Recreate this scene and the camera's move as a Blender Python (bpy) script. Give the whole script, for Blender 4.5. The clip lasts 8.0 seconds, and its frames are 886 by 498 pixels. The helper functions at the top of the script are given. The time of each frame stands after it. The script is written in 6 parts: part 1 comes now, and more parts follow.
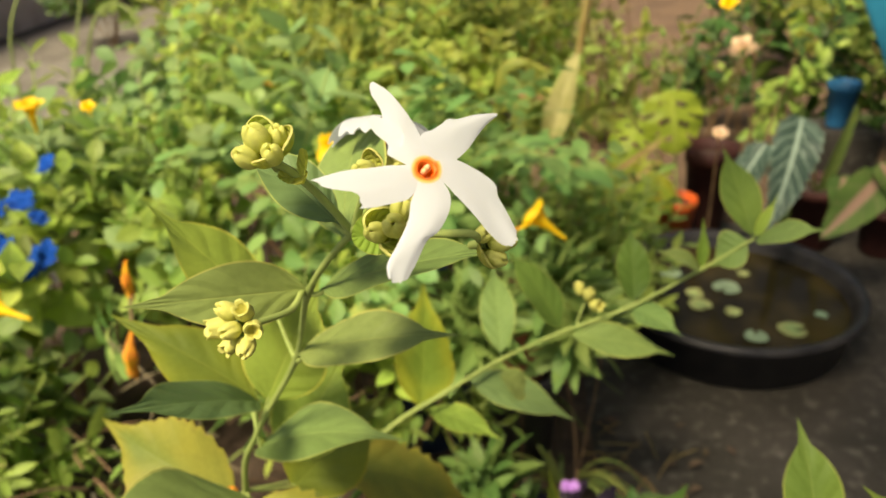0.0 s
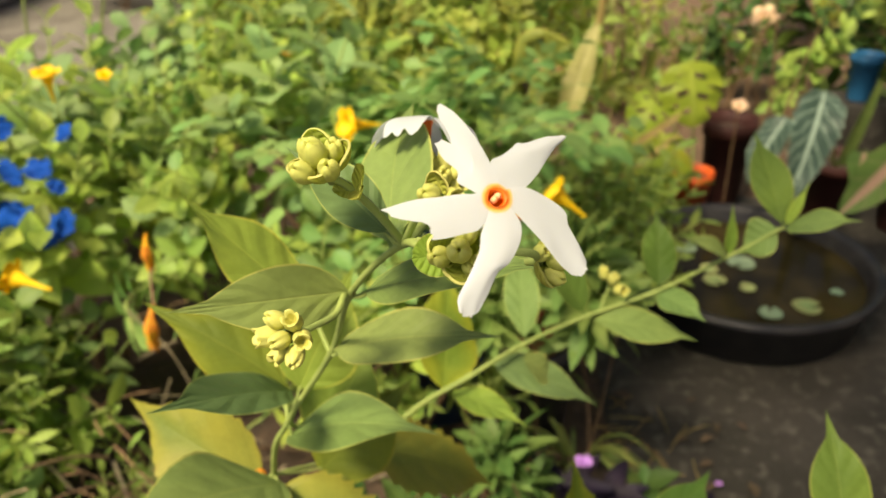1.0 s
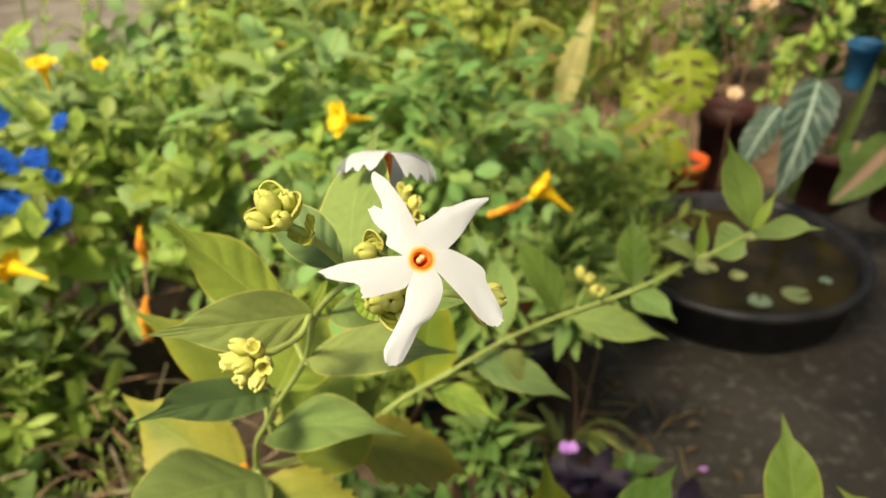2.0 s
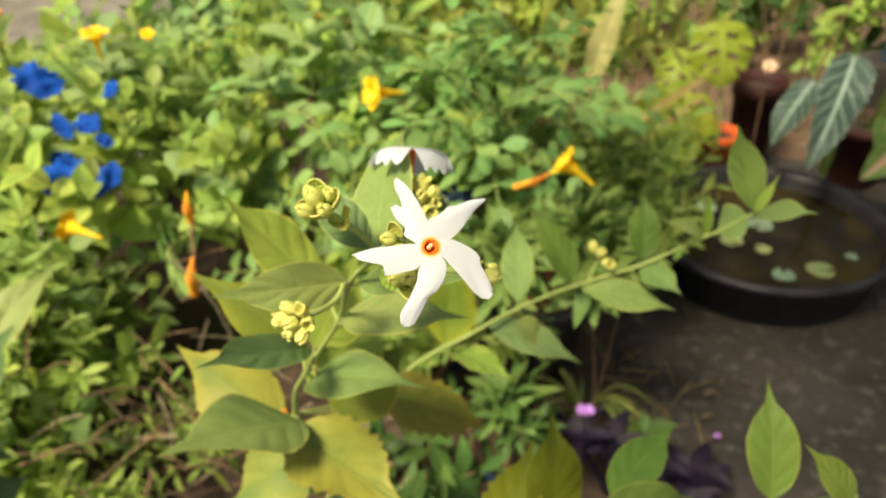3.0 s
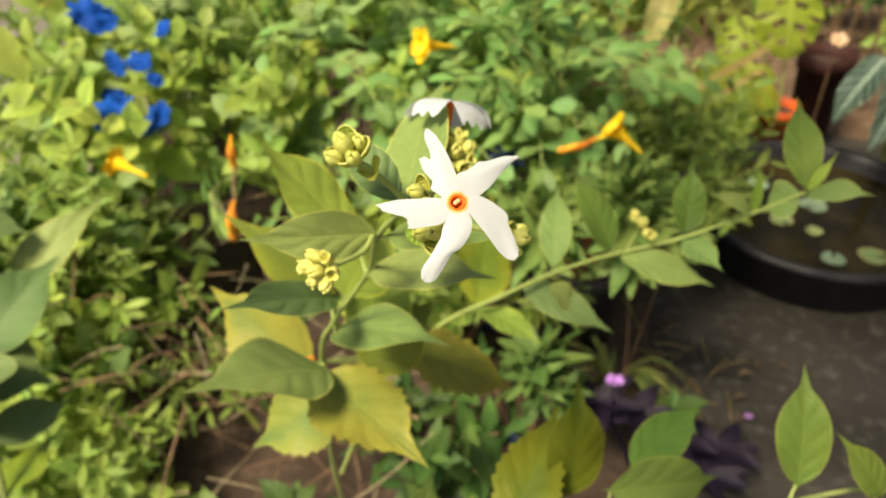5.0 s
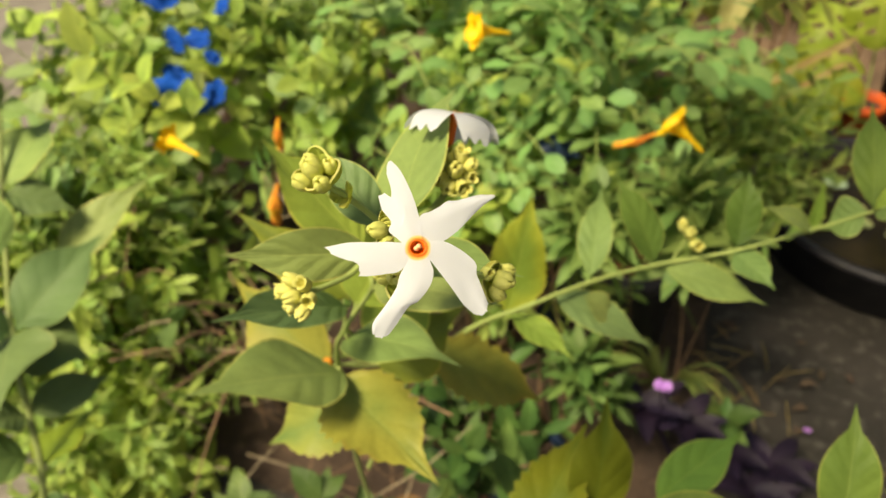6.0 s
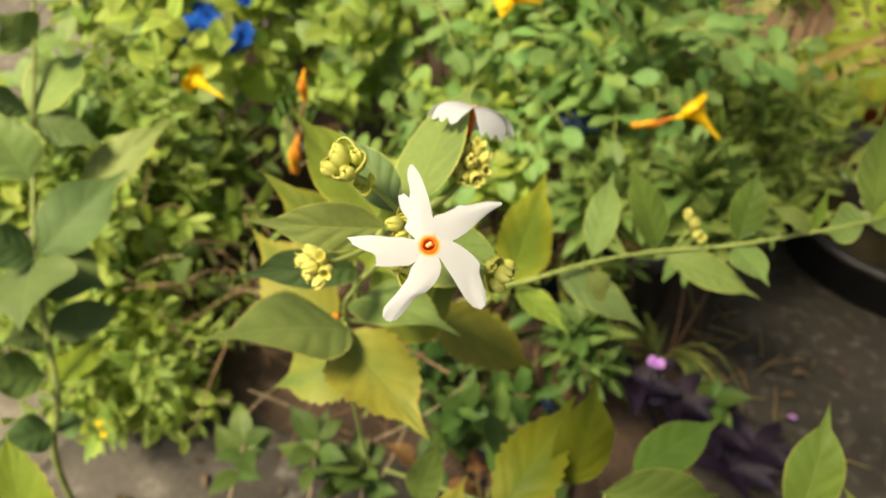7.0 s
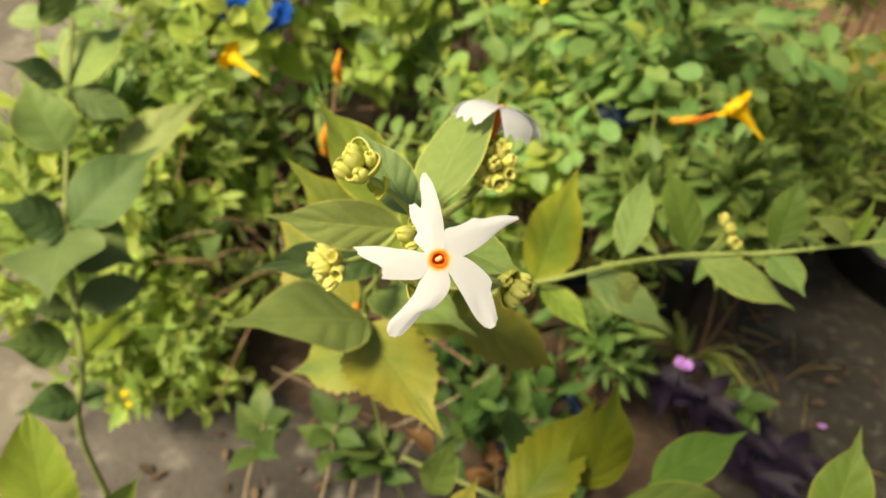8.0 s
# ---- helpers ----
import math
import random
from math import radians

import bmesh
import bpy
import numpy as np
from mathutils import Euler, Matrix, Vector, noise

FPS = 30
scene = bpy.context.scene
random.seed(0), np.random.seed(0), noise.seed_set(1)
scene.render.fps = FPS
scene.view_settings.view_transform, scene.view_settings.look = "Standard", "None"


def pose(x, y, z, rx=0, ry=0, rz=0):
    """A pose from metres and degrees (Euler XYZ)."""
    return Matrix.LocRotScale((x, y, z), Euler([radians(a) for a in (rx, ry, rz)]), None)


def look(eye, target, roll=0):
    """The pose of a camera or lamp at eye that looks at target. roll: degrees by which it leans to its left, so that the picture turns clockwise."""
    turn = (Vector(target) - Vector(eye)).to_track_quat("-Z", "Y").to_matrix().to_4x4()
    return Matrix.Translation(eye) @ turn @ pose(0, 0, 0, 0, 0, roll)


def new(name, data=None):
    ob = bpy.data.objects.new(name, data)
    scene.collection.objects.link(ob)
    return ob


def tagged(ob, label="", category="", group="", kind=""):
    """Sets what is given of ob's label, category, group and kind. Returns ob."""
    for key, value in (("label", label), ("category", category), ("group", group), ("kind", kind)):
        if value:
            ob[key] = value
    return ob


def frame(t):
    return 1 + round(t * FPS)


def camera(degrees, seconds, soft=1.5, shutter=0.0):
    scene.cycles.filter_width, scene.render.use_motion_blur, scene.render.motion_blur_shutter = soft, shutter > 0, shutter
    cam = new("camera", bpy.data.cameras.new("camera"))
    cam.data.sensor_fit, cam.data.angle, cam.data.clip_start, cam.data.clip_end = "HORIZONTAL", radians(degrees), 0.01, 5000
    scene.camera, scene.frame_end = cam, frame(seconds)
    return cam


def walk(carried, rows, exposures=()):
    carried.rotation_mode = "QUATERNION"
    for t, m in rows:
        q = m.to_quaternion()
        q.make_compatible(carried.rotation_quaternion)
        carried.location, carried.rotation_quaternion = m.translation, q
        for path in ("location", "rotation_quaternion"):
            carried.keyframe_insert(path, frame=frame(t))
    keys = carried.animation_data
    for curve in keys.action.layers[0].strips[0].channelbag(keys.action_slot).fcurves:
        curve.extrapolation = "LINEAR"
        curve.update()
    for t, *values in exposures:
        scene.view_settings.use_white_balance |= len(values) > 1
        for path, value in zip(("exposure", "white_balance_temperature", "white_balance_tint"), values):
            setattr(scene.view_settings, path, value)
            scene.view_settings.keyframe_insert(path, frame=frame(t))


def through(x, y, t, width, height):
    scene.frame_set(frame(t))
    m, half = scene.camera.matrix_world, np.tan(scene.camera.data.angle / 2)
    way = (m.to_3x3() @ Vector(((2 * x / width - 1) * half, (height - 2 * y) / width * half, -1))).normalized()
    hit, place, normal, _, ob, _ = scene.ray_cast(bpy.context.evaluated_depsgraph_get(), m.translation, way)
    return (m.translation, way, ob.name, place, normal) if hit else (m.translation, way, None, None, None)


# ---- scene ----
# ---- camera and walk ----
cam = camera(62.53, 8.0)
cam.data.dof.use_dof = True
cam.data.dof.focus_distance = 0.143
cam.data.dof.aperture_fstop = 20.5
PATH = [
    (0, (0.0016, -0.0008, 0.8515), (-0.0403, 0.8906, 0.4001), -2.96),
    (0.5, (-0.0000, -0.0007, 0.8515), (-0.0575, 0.8763, 0.3745), -3.19),
    (1, (-0.0080, 0.0061, 0.8598), (-0.0635, 0.8752, 0.3683), -2.64),
    (1.5, (-0.0073, 0.0081, 0.8619), (-0.0576, 0.8711, 0.3592), -2.29),
    (1.7, (-0.0026, 0.0074, 0.8681), (-0.0511, 0.8684, 0.3619), -2.40),
    (2.8, (0.0151, -0.0290, 0.9008), (-0.0832, 0.7997, 0.3498), -2.50),
    (3, (0.0146, -0.0314, 0.9051), (-0.0855, 0.7940, 0.3495), -2.66),
    (3.5, (0.0110, -0.0378, 0.9076), (-0.0696, 0.7906, 0.3533), -2.05),
    (4, (0.0229, -0.0317, 0.9094), (-0.0769, 0.7820, 0.3368), -3.16),
    (4.5, (0.0202, -0.0291, 0.9071), (-0.1128, 0.7718, 0.3234), -2.39),
    (4.7, (0.0175, -0.0282, 0.9045), (-0.1208, 0.7647, 0.3110), -1.86),
    (5.8, (0.0272, -0.0054, 0.8981), (-0.1951, 0.7572, 0.2906), -1.74),
    (6, (0.0339, 0.0032, 0.9002), (-0.2021, 0.7507, 0.2793), -2.43),
    (6.5, (0.0363, -0.0036, 0.9108), (-0.1974, 0.7149, 0.2557), -0.79),
    (7, (0.0366, -0.0039, 0.9196), (-0.2002, 0.6993, 0.2493), 1.99),
    (7.5, (0.0424, 0.0060, 0.9209), (-0.2290, 0.6811, 0.2349), 1.46),
    (8, (0.0369, 0.0084, 0.9189), (-0.2344, 0.6802, 0.2296), 2.42),
]
walk(cam, [(t, look(eye, target, roll)) for t, eye, target, roll in PATH], [(0.0, 0.97, 7750, 10), (1.5, 0.98, 7750, 10), (3.0, 1.12, 7400, 10), (4.5, 1.15, 7400, 10), (6.0, 0.98, 7850, 10), (8.0, 0.98, 8000, 10)])

# ---- world, sun, exposure ----
world = bpy.data.worlds.new("sky")
scene.world = world
world.use_nodes = True
wn = world.node_tree
sky = wn.nodes.new("ShaderNodeTexSky")
sky.sky_type = "NISHITA"
sky.sun_disc = False
SUN_ELEV, SUN_AZ = 58.0, 215.0
sky.sun_elevation, sky.sun_rotation = radians(SUN_ELEV), radians(SUN_AZ)
sky.dust_density = 3.0
wn.links.new(sky.outputs[0], wn.nodes["Background"].inputs[0])
wn.nodes["Background"].inputs[1].default_value = 0.076
sun_data = bpy.data.lights.new("sun", "SUN")
sun_data.energy, sun_data.angle, sun_data.color = 3.9, radians(15), (1.0, 0.91, 0.74)
sun = new("sun", sun_data)
az, el = radians(SUN_AZ), radians(SUN_ELEV)
toward = Vector((math.sin(az) * math.cos(el), math.cos(az) * math.cos(el), math.sin(el)))
sun.matrix_world = look(toward * 20, (0, 0, 0))


# ---- materials ----
def nodes_of(name):
    m = bpy.data.materials.new(name)
    m.use_nodes = True
    return m, m.node_tree.nodes, m.node_tree.links, m.node_tree.nodes["Principled BSDF"]


def calc(n, l, op, a, b=None, c=None, clamp=False):
    k = n.new("ShaderNodeMath")
    k.operation, k.use_clamp = op, clamp
    for i, v in enumerate((a, b, c)):
        if v is None:
            continue
        if isinstance(v, (int, float)):
            k.inputs[i].default_value = v
        else:
            l.new(v, k.inputs[i])
    return k.outputs[0]


def blend(n, l, fac, a, b):
    k = n.new("ShaderNodeMix")
    k.data_type = "RGBA"
    for i, v in ((0, fac), (6, a), (7, b)):
        if isinstance(v, tuple):
            k.inputs[i].default_value = (*v, 1)
        elif isinstance(v, (int, float)):
            k.inputs[i].default_value = v
        else:
            l.new(v, k.inputs[i])
    return k.outputs[2]


def noise_tex(n, l, scale, detail=3.0, coord=None):
    k = n.new("ShaderNodeTexNoise")
    k.inputs["Scale"].default_value, k.inputs["Detail"].default_value = scale, detail
    if coord is not None:
        l.new(coord, k.inputs["Vector"])
    return k.outputs["Fac"]


def ramp(n, l, fac, lo, hi):
    k = n.new("ShaderNodeMapRange")
    k.interpolation_type = "SMOOTHSTEP"
    l.new(fac, k.inputs[0])
    k.inputs[1].default_value, k.inputs[2].default_value = lo, hi
    return k.outputs[0]


def bump(n, l, height, strength, dist, bsdf):
    k = n.new("ShaderNodeBump")
    k.inputs["Strength"].default_value, k.inputs["Distance"].default_value = strength, dist
    l.new(height, k.inputs["Height"])
    l.new(k.outputs[0], bsdf.inputs["Normal"])
    return k.outputs[0]


def leaf_material(name, col, dark, vein, edge=None, yellow=None, veins=7.0, spread=0.25, gloss=0.45, through=0.3, vein_amount=0.45, side_width=0.06, side_amount=0.35, spec=0.2, rib_width=0.09):
    """A leaf: blade colours with mottling, paler midrib and side veins, pale rim, some light passing through."""
    m, n, l, p = nodes_of(name)
    tc = n.new("ShaderNodeTexCoord")
    uv = n.new("ShaderNodeSeparateXYZ")
    l.new(tc.outputs["UV"], uv.inputs[0])
    across = calc(n, l, "ABSOLUTE", calc(n, l, "MULTIPLY_ADD", uv.outputs[0], 2.0, -1.0))
    along = uv.outputs[1]
    geo, info = n.new("ShaderNodeNewGeometry"), n.new("ShaderNodeObjectInfo")
    rnd = calc(n, l, "FRACT", calc(n, l, "ADD", geo.outputs["Random Per Island"], info.outputs["Random"]))
    big = noise_tex(n, l, 28.0, 2.0, tc.outputs["Object"])
    fine = noise_tex(n, l, 420.0, 4.0, tc.outputs["Object"])
    c = blend(n, l, ramp(n, l, big, 0.35, 0.7), dark, col)
    if yellow:
        y = calc(n, l, "MULTIPLY_ADD", across, 0.35, calc(n, l, "MULTIPLY", big, 0.9))
        c = blend(n, l, ramp(n, l, calc(n, l, "MULTIPLY_ADD", rnd, 0.25, y), 0.5, 0.95), c, yellow)
    side = calc(n, l, "FRACT", calc(n, l, "MULTIPLY", calc(n, l, "MULTIPLY_ADD", big, 0.16, calc(n, l, "MULTIPLY_ADD", across, -0.22, along)), veins))
    side = calc(n, l, "ABSOLUTE", calc(n, l, "SUBTRACT", side, 0.5))
    rib = ramp(n, l, across, rib_width, rib_width * 0.25)
    vmask = calc(n, l, "MAXIMUM", rib, calc(n, l, "MULTIPLY", ramp(n, l, side, side_width, 0.0), side_amount))
    c = blend(n, l, calc(n, l, "MULTIPLY", vmask, vein_amount), c, vein)
    if edge:
        c = blend(n, l, calc(n, l, "MULTIPLY", ramp(n, l, across, 0.93, 0.98), 0.6), c, edge)
    hsv = n.new("ShaderNodeHueSaturation")
    l.new(c, hsv.inputs["Color"])
    l.new(calc(n, l, "MULTIPLY_ADD", rnd, 0.04, 0.48), hsv.inputs["Hue"])
    l.new(calc(n, l, "ADD", calc(n, l, "MULTIPLY_ADD", info.outputs["Random"], spread * 2, 1 - spread), calc(n, l, "MULTIPLY_ADD", fine, 0.3, -0.15)), hsv.inputs["Value"])
    l.new(hsv.outputs[0], p.inputs["Base Color"])
    p.inputs["Roughness"].default_value = gloss
    p.inputs["Specular IOR Level"].default_value = spec
    quilt = calc(n, l, "MULTIPLY", ramp(n, l, side, 0.0, 0.4), ramp(n, l, across, 0.0, 0.35))
    net = noise_tex(n, l, 140.0, 3.0, tc.outputs["Object"])
    h = calc(n, l, "ADD", calc(n, l, "MULTIPLY_ADD", vmask, -0.5, calc(n, l, "MULTIPLY", fine, 0.3)), calc(n, l, "MULTIPLY_ADD", quilt, 0.8, calc(n, l, "MULTIPLY", net, 0.9)))
    nrm = bump(n, l, h, 0.45, 0.0009, p)
    tr = n.new("ShaderNodeBsdfTranslucent")
    l.new(hsv.outputs[0], tr.inputs[0])
    l.new(nrm, tr.inputs["Normal"])
    mix = n.new("ShaderNodeMixShader")
    mix.inputs[0].default_value = through
    l.new(p.outputs[0], mix.inputs[1])
    l.new(tr.outputs[0], mix.inputs[2])
    l.new(mix.outputs[0], n["Material Output"].inputs[0])
    return m


def plain(name, col, rough=0.5, vary=0.15, scale=40.0, bump_d=0.0005, col2=None, metal=0.0, through=0.0, spec=0.3):
    """A surface with two scales of variation and a fine relief."""
    m, n, l, p = nodes_of(name)
    tc, info = n.new("ShaderNodeTexCoord"), n.new("ShaderNodeObjectInfo")
    a = noise_tex(n, l, scale, 3.0, tc.outputs["Object"])
    b = noise_tex(n, l, scale * 9, 4.0, tc.outputs["Object"])
    c = blend(n, l, ramp(n, l, a, 0.35, 0.7), col, col2 or tuple(v * (1 - vary) for v in col))
    hsv = n.new("ShaderNodeHueSaturation")
    l.new(c, hsv.inputs["Color"])
    v = calc(n, l, "MULTIPLY_ADD", b, vary, 1 - vary / 2)
    l.new(calc(n, l, "MULTIPLY", v, calc(n, l, "MULTIPLY_ADD", info.outputs["Random"], vary, 1 - vary / 2)), hsv.inputs["Value"])
    l.new(hsv.outputs[0], p.inputs["Base Color"])
    p.inputs["Roughness"].default_value, p.inputs["Metallic"].default_value = rough, metal
    p.inputs["Specular IOR Level"].default_value = spec
    bump(n, l, b, 0.5, bump_d, p)
    if through:
        tr, mix = n.new("ShaderNodeBsdfTranslucent"), n.new("ShaderNodeMixShader")
        l.new(hsv.outputs[0], tr.inputs[0])
        mix.inputs[0].default_value = through
        l.new(p.outputs[0], mix.inputs[1])
        l.new(tr.outputs[0], mix.inputs[2])
        l.new(mix.outputs[0], n["Material Output"].inputs[0])
    return m


def ground_material(name, cols, scale, rough, relief):
    m, n, l, p = nodes_of(name)
    tc = n.new("ShaderNodeTexCoord")
    a = noise_tex(n, l, scale, 5.0, tc.outputs["Object"])
    b = noise_tex(n, l, scale * 7, 5.0, tc.outputs["Object"])
    d = noise_tex(n, l, scale * 60, 3.0, tc.outputs["Object"])
    c = blend(n, l, ramp(n, l, a, 0.38, 0.62), cols[0], cols[1])
    c = blend(n, l, calc(n, l, "MULTIPLY", ramp(n, l, b, 0.5, 0.75), 0.8), c, cols[2])
    c = blend(n, l, calc(n, l, "MULTIPLY", ramp(n, l, d, 0.55, 0.7), 0.5), c, cols[3])
    e = noise_tex(n, l, scale * 130, 2.0, tc.outputs["Object"])
    c = blend(n, l, calc(n, l, "MULTIPLY", ramp(n, l, e, 0.60, 0.72), 0.55), c, cols[2])
    l.new(c, p.inputs["Base Color"])
    p.inputs["Roughness"].default_value = rough
    bump(n, l, calc(n, l, "MULTIPLY_ADD", b, 1.0, calc(n, l, "MULTIPLY", d, 0.5)), 0.6, relief, p)
    return m


M_JAS = leaf_material("jasmine_leaf_green", (0.235, 0.331, 0.097), (0.188, 0.278, 0.082), (0.317, 0.406, 0.118), (0.616, 0.608, 0.160), None, 6.0, 0.10, 0.50, 0.34, 0.35, side_width=0.035, side_amount=0.22, rib_width=0.05)
M_JAS_DARK = leaf_material("jasmine_leaf_dark", (0.160, 0.252, 0.090), (0.127, 0.206, 0.074), (0.219, 0.318, 0.104), (0.494, 0.544, 0.146), None, 6.0, 0.10, 0.50, 0.25, 0.3, side_width=0.035, side_amount=0.22, rib_width=0.05)
M_JAS_PALE = leaf_material("jasmine_leaf_pale", (0.312, 0.429, 0.072), (0.238, 0.352, 0.061), (0.406, 0.503, 0.098), (0.724, 0.684, 0.131), None, 6.0, 0.10, 0.50, 0.42, 0.35, side_width=0.035, side_amount=0.25, rib_width=0.05)
M_JAS_YEL = leaf_material("jasmine_leaf_yellowing", (0.253, 0.292, 0.057), (0.192, 0.247, 0.051), (0.236, 0.287, 0.059), (0.424, 0.372, 0.067), (0.339, 0.327, 0.057), 6.0, 0.10, 0.50, 0.38, 0.4, side_width=0.04, side_amount=0.35, rib_width=0.05)
M_JAS_OLIVE = leaf_material("jasmine_leaf_olive", (0.162, 0.239, 0.036), (0.122, 0.189, 0.032), (0.206, 0.263, 0.044), (0.377, 0.355, 0.044), (0.211, 0.273, 0.029), 6.0, 0.10, 0.50, 0.36, 0.3, side_width=0.035, side_amount=0.25, rib_width=0.05)
M_JAS_YOL = leaf_material("jasmine_leaf_yellow_olive", (0.247, 0.335, 0.039), (0.176, 0.261, 0.035), (0.297, 0.371, 0.054), (0.439, 0.429, 0.054), (0.330, 0.371, 0.039), 6.0, 0.10, 0.50, 0.38, 0.35, side_width=0.04, side_amount=0.3, rib_width=0.05)
M_JAS_GRASS = leaf_material("jasmine_leaf_grass_green", (0.126, 0.210, 0.039), (0.092, 0.162, 0.032), (0.184, 0.260, 0.057), (0.317, 0.347, 0.082), None, 6.0, 0.10, 0.48, 0.32, 0.35, side_width=0.035, side_amount=0.25, spec=0.16, rib_width=0.05)
# Low-branch leaf copies: shade below the flower is painted in as darker colours.
M_JAS_LOW_SHADE = leaf_material("jasmine_leaf_low_shaded", (0.104, 0.162, 0.038), (0.076, 0.125, 0.030), (0.142, 0.204, 0.048), (0.247, 0.266, 0.057), None, 6.0, 0.10, 0.50, 0.25, 0.35, spec=0.12, side_amount=0.25, rib_width=0.05)
M_JAS_LOWY_SHADE = leaf_material("jasmine_leaf_low_shaded_yellowing", (0.097, 0.136, 0.015), (0.070, 0.106, 0.014), (0.116, 0.154, 0.023), (0.194, 0.196, 0.030), (0.132, 0.147, 0.014), 6.0, 0.10, 0.50, 0.32, 0.35, spec=0.12, side_amount=0.3, rib_width=0.05)
M_JAS_LIME = leaf_material("jasmine_leaf_lime", (0.246, 0.350, 0.050), (0.187, 0.285, 0.045), (0.306, 0.396, 0.070), (0.425, 0.386, 0.100), (0.264, 0.359, 0.050), 6.0, 0.10, 0.50, 0.4, 0.3, rib_width=0.05)
M_JAS_TURN = leaf_material("jasmine_leaf_turning", (0.194, 0.257, 0.060), (0.145, 0.213, 0.054), (0.226, 0.294, 0.083), (0.364, 0.355, 0.095), (0.275, 0.302, 0.060), 6.0, 0.10, 0.50, 0.3, 0.3, side_amount=0.3, rib_width=0.05)
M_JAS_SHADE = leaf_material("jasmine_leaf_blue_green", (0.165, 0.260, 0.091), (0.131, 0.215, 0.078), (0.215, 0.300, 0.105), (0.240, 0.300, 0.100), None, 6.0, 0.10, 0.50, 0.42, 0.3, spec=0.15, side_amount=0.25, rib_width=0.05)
M_STEM = plain("green_stem", (0.310, 0.387, 0.116), 0.6, 0.2, 90.0, 0.0002, (0.249, 0.324, 0.095), spec=0.15)
M_STEM_DULL = plain("dull_green_stem", (0.20, 0.25, 0.08), 0.6, 0.25, 90.0, 0.0003, (0.14, 0.18, 0.06), spec=0.15)
M_TWIG = plain("brown_twig", (0.190, 0.119, 0.065), 0.8, 0.4, 60.0, 0.001, (0.107, 0.065, 0.036))
M_WOODY = plain("grey_brown_stem", (0.34, 0.28, 0.18), 0.8, 0.3, 60.0, 0.001, (0.24, 0.19, 0.12))
M_BUD = plain("bud_yellow_green", (0.68, 0.70, 0.20), 0.45, 0.12, 260.0, 0.0002, (0.56, 0.61, 0.15), through=0.35)
M_BUD_IN = plain("bud_inside", (0.40, 0.38, 0.07), 0.6, 0.2, 300.0)
M_BUD_TIP = plain("bud_cream", (0.64, 0.64, 0.18), 0.5, 0.1, 300.0, 0.0002, through=0.2)
M_BRACT = leaf_material("bract", (0.60, 0.63, 0.14), (0.50, 0.55, 0.11), (0.66, 0.67, 0.20), (0.78, 0.74, 0.28), None, 5.0, 0.1, 0.45, 0.42, 0.25, side_amount=0.1)
M_TUBE = plain("orange_tube", (0.80, 0.16, 0.02), 0.45, 0.15, 300.0, 0.0002, (0.85, 0.24, 0.03), through=0.25)
M_STAMEN = plain("cream_stamen", (0.82, 0.47, 0.24), 0.5, 0.1, 400.0, 0.0002)


def petal_material():
    m, n, l, p = nodes_of("white_petal")
    tc = n.new("ShaderNodeTexCoord")
    uv = n.new("ShaderNodeSeparateXYZ")
    l.new(tc.outputs["UV"], uv.inputs[0])
    f = noise_tex(n, l, 500.0, 3.0, tc.outputs["Object"])
    ribs = n.new("ShaderNodeTexWave")
    ribs.bands_direction = "X"
    ribs.inputs["Scale"].default_value, ribs.inputs["Distortion"].default_value = 3.0, 1.5
    l.new(tc.outputs["UV"], ribs.inputs["Vector"])
    s = calc(n, l, "MULTIPLY_ADD", f, 0.02, uv.outputs[1])
    c = blend(n, l, ramp(n, l, s, 0.125, 0.15), (0.92, 0.60, 0.16), (0.655, 0.695, 0.730))
    c = blend(n, l, ramp(n, l, s, 0.10, 0.125), (0.90, 0.20, 0.01), c)
    l.new(c, p.inputs["Base Color"])
    p.inputs["Roughness"].default_value = 0.55
    p.inputs["Specular IOR Level"].default_value = 0.25
    nrm = bump(n, l, calc(n, l, "MULTIPLY_ADD", ribs.outputs["Fac"], 0.15, calc(n, l, "MULTIPLY", f, 0.4)), 0.15, 0.0003, p)
    tr, mix = n.new("ShaderNodeBsdfTranslucent"), n.new("ShaderNodeMixShader")
    l.new(blend(n, l, 0.7, c, (0.88, 0.89, 0.90)), tr.inputs[0])
    mix.inputs[0].default_value = 0.5
    l.new(p.outputs[0], mix.inputs[1])
    l.new(tr.outputs[0], mix.inputs[2])
    l.new(mix.outputs[0], n["Material Output"].inputs[0])
    return m


M_PETAL = petal_material()
M_YPETAL = plain("yellow_petal", (0.92, 0.68, 0.03), 0.5, 0.15, 80.0, 0.0004, (0.90, 0.58, 0.02), through=0.3)
M_OPETAL = plain("orange_withered_petal", (0.70, 0.23, 0.03), 0.6, 0.25, 120.0, 0.0006, (0.86, 0.48, 0.03), through=0.2)
M_PINK = plain("pink_petal", (0.476, 0.230, 0.667), 0.5, 0.12, 80.0, 0.0004, through=0.25)
M_PURPLE = leaf_material("purple_leaf", (0.020, 0.013, 0.030), (0.012, 0.008, 0.020), (0.034, 0.024, 0.046), None, None, 9.0, 0.25, 0.5, 0.1, 0.25)
M_OVATE = leaf_material("shrub_leaf_fresh", (0.373, 0.492, 0.097), (0.249, 0.363, 0.074), (0.547, 0.620, 0.137), None, (0.445, 0.570, 0.108), 6.0, 0.35, 0.5, 0.5, 0.35, spec=0.4)
M_MID = leaf_material("shrub_leaf_mid", (0.330, 0.465, 0.099), (0.226, 0.343, 0.074), (0.429, 0.564, 0.102), None, None, 6.0, 0.35, 0.5, 0.45, 0.35, spec=0.4)
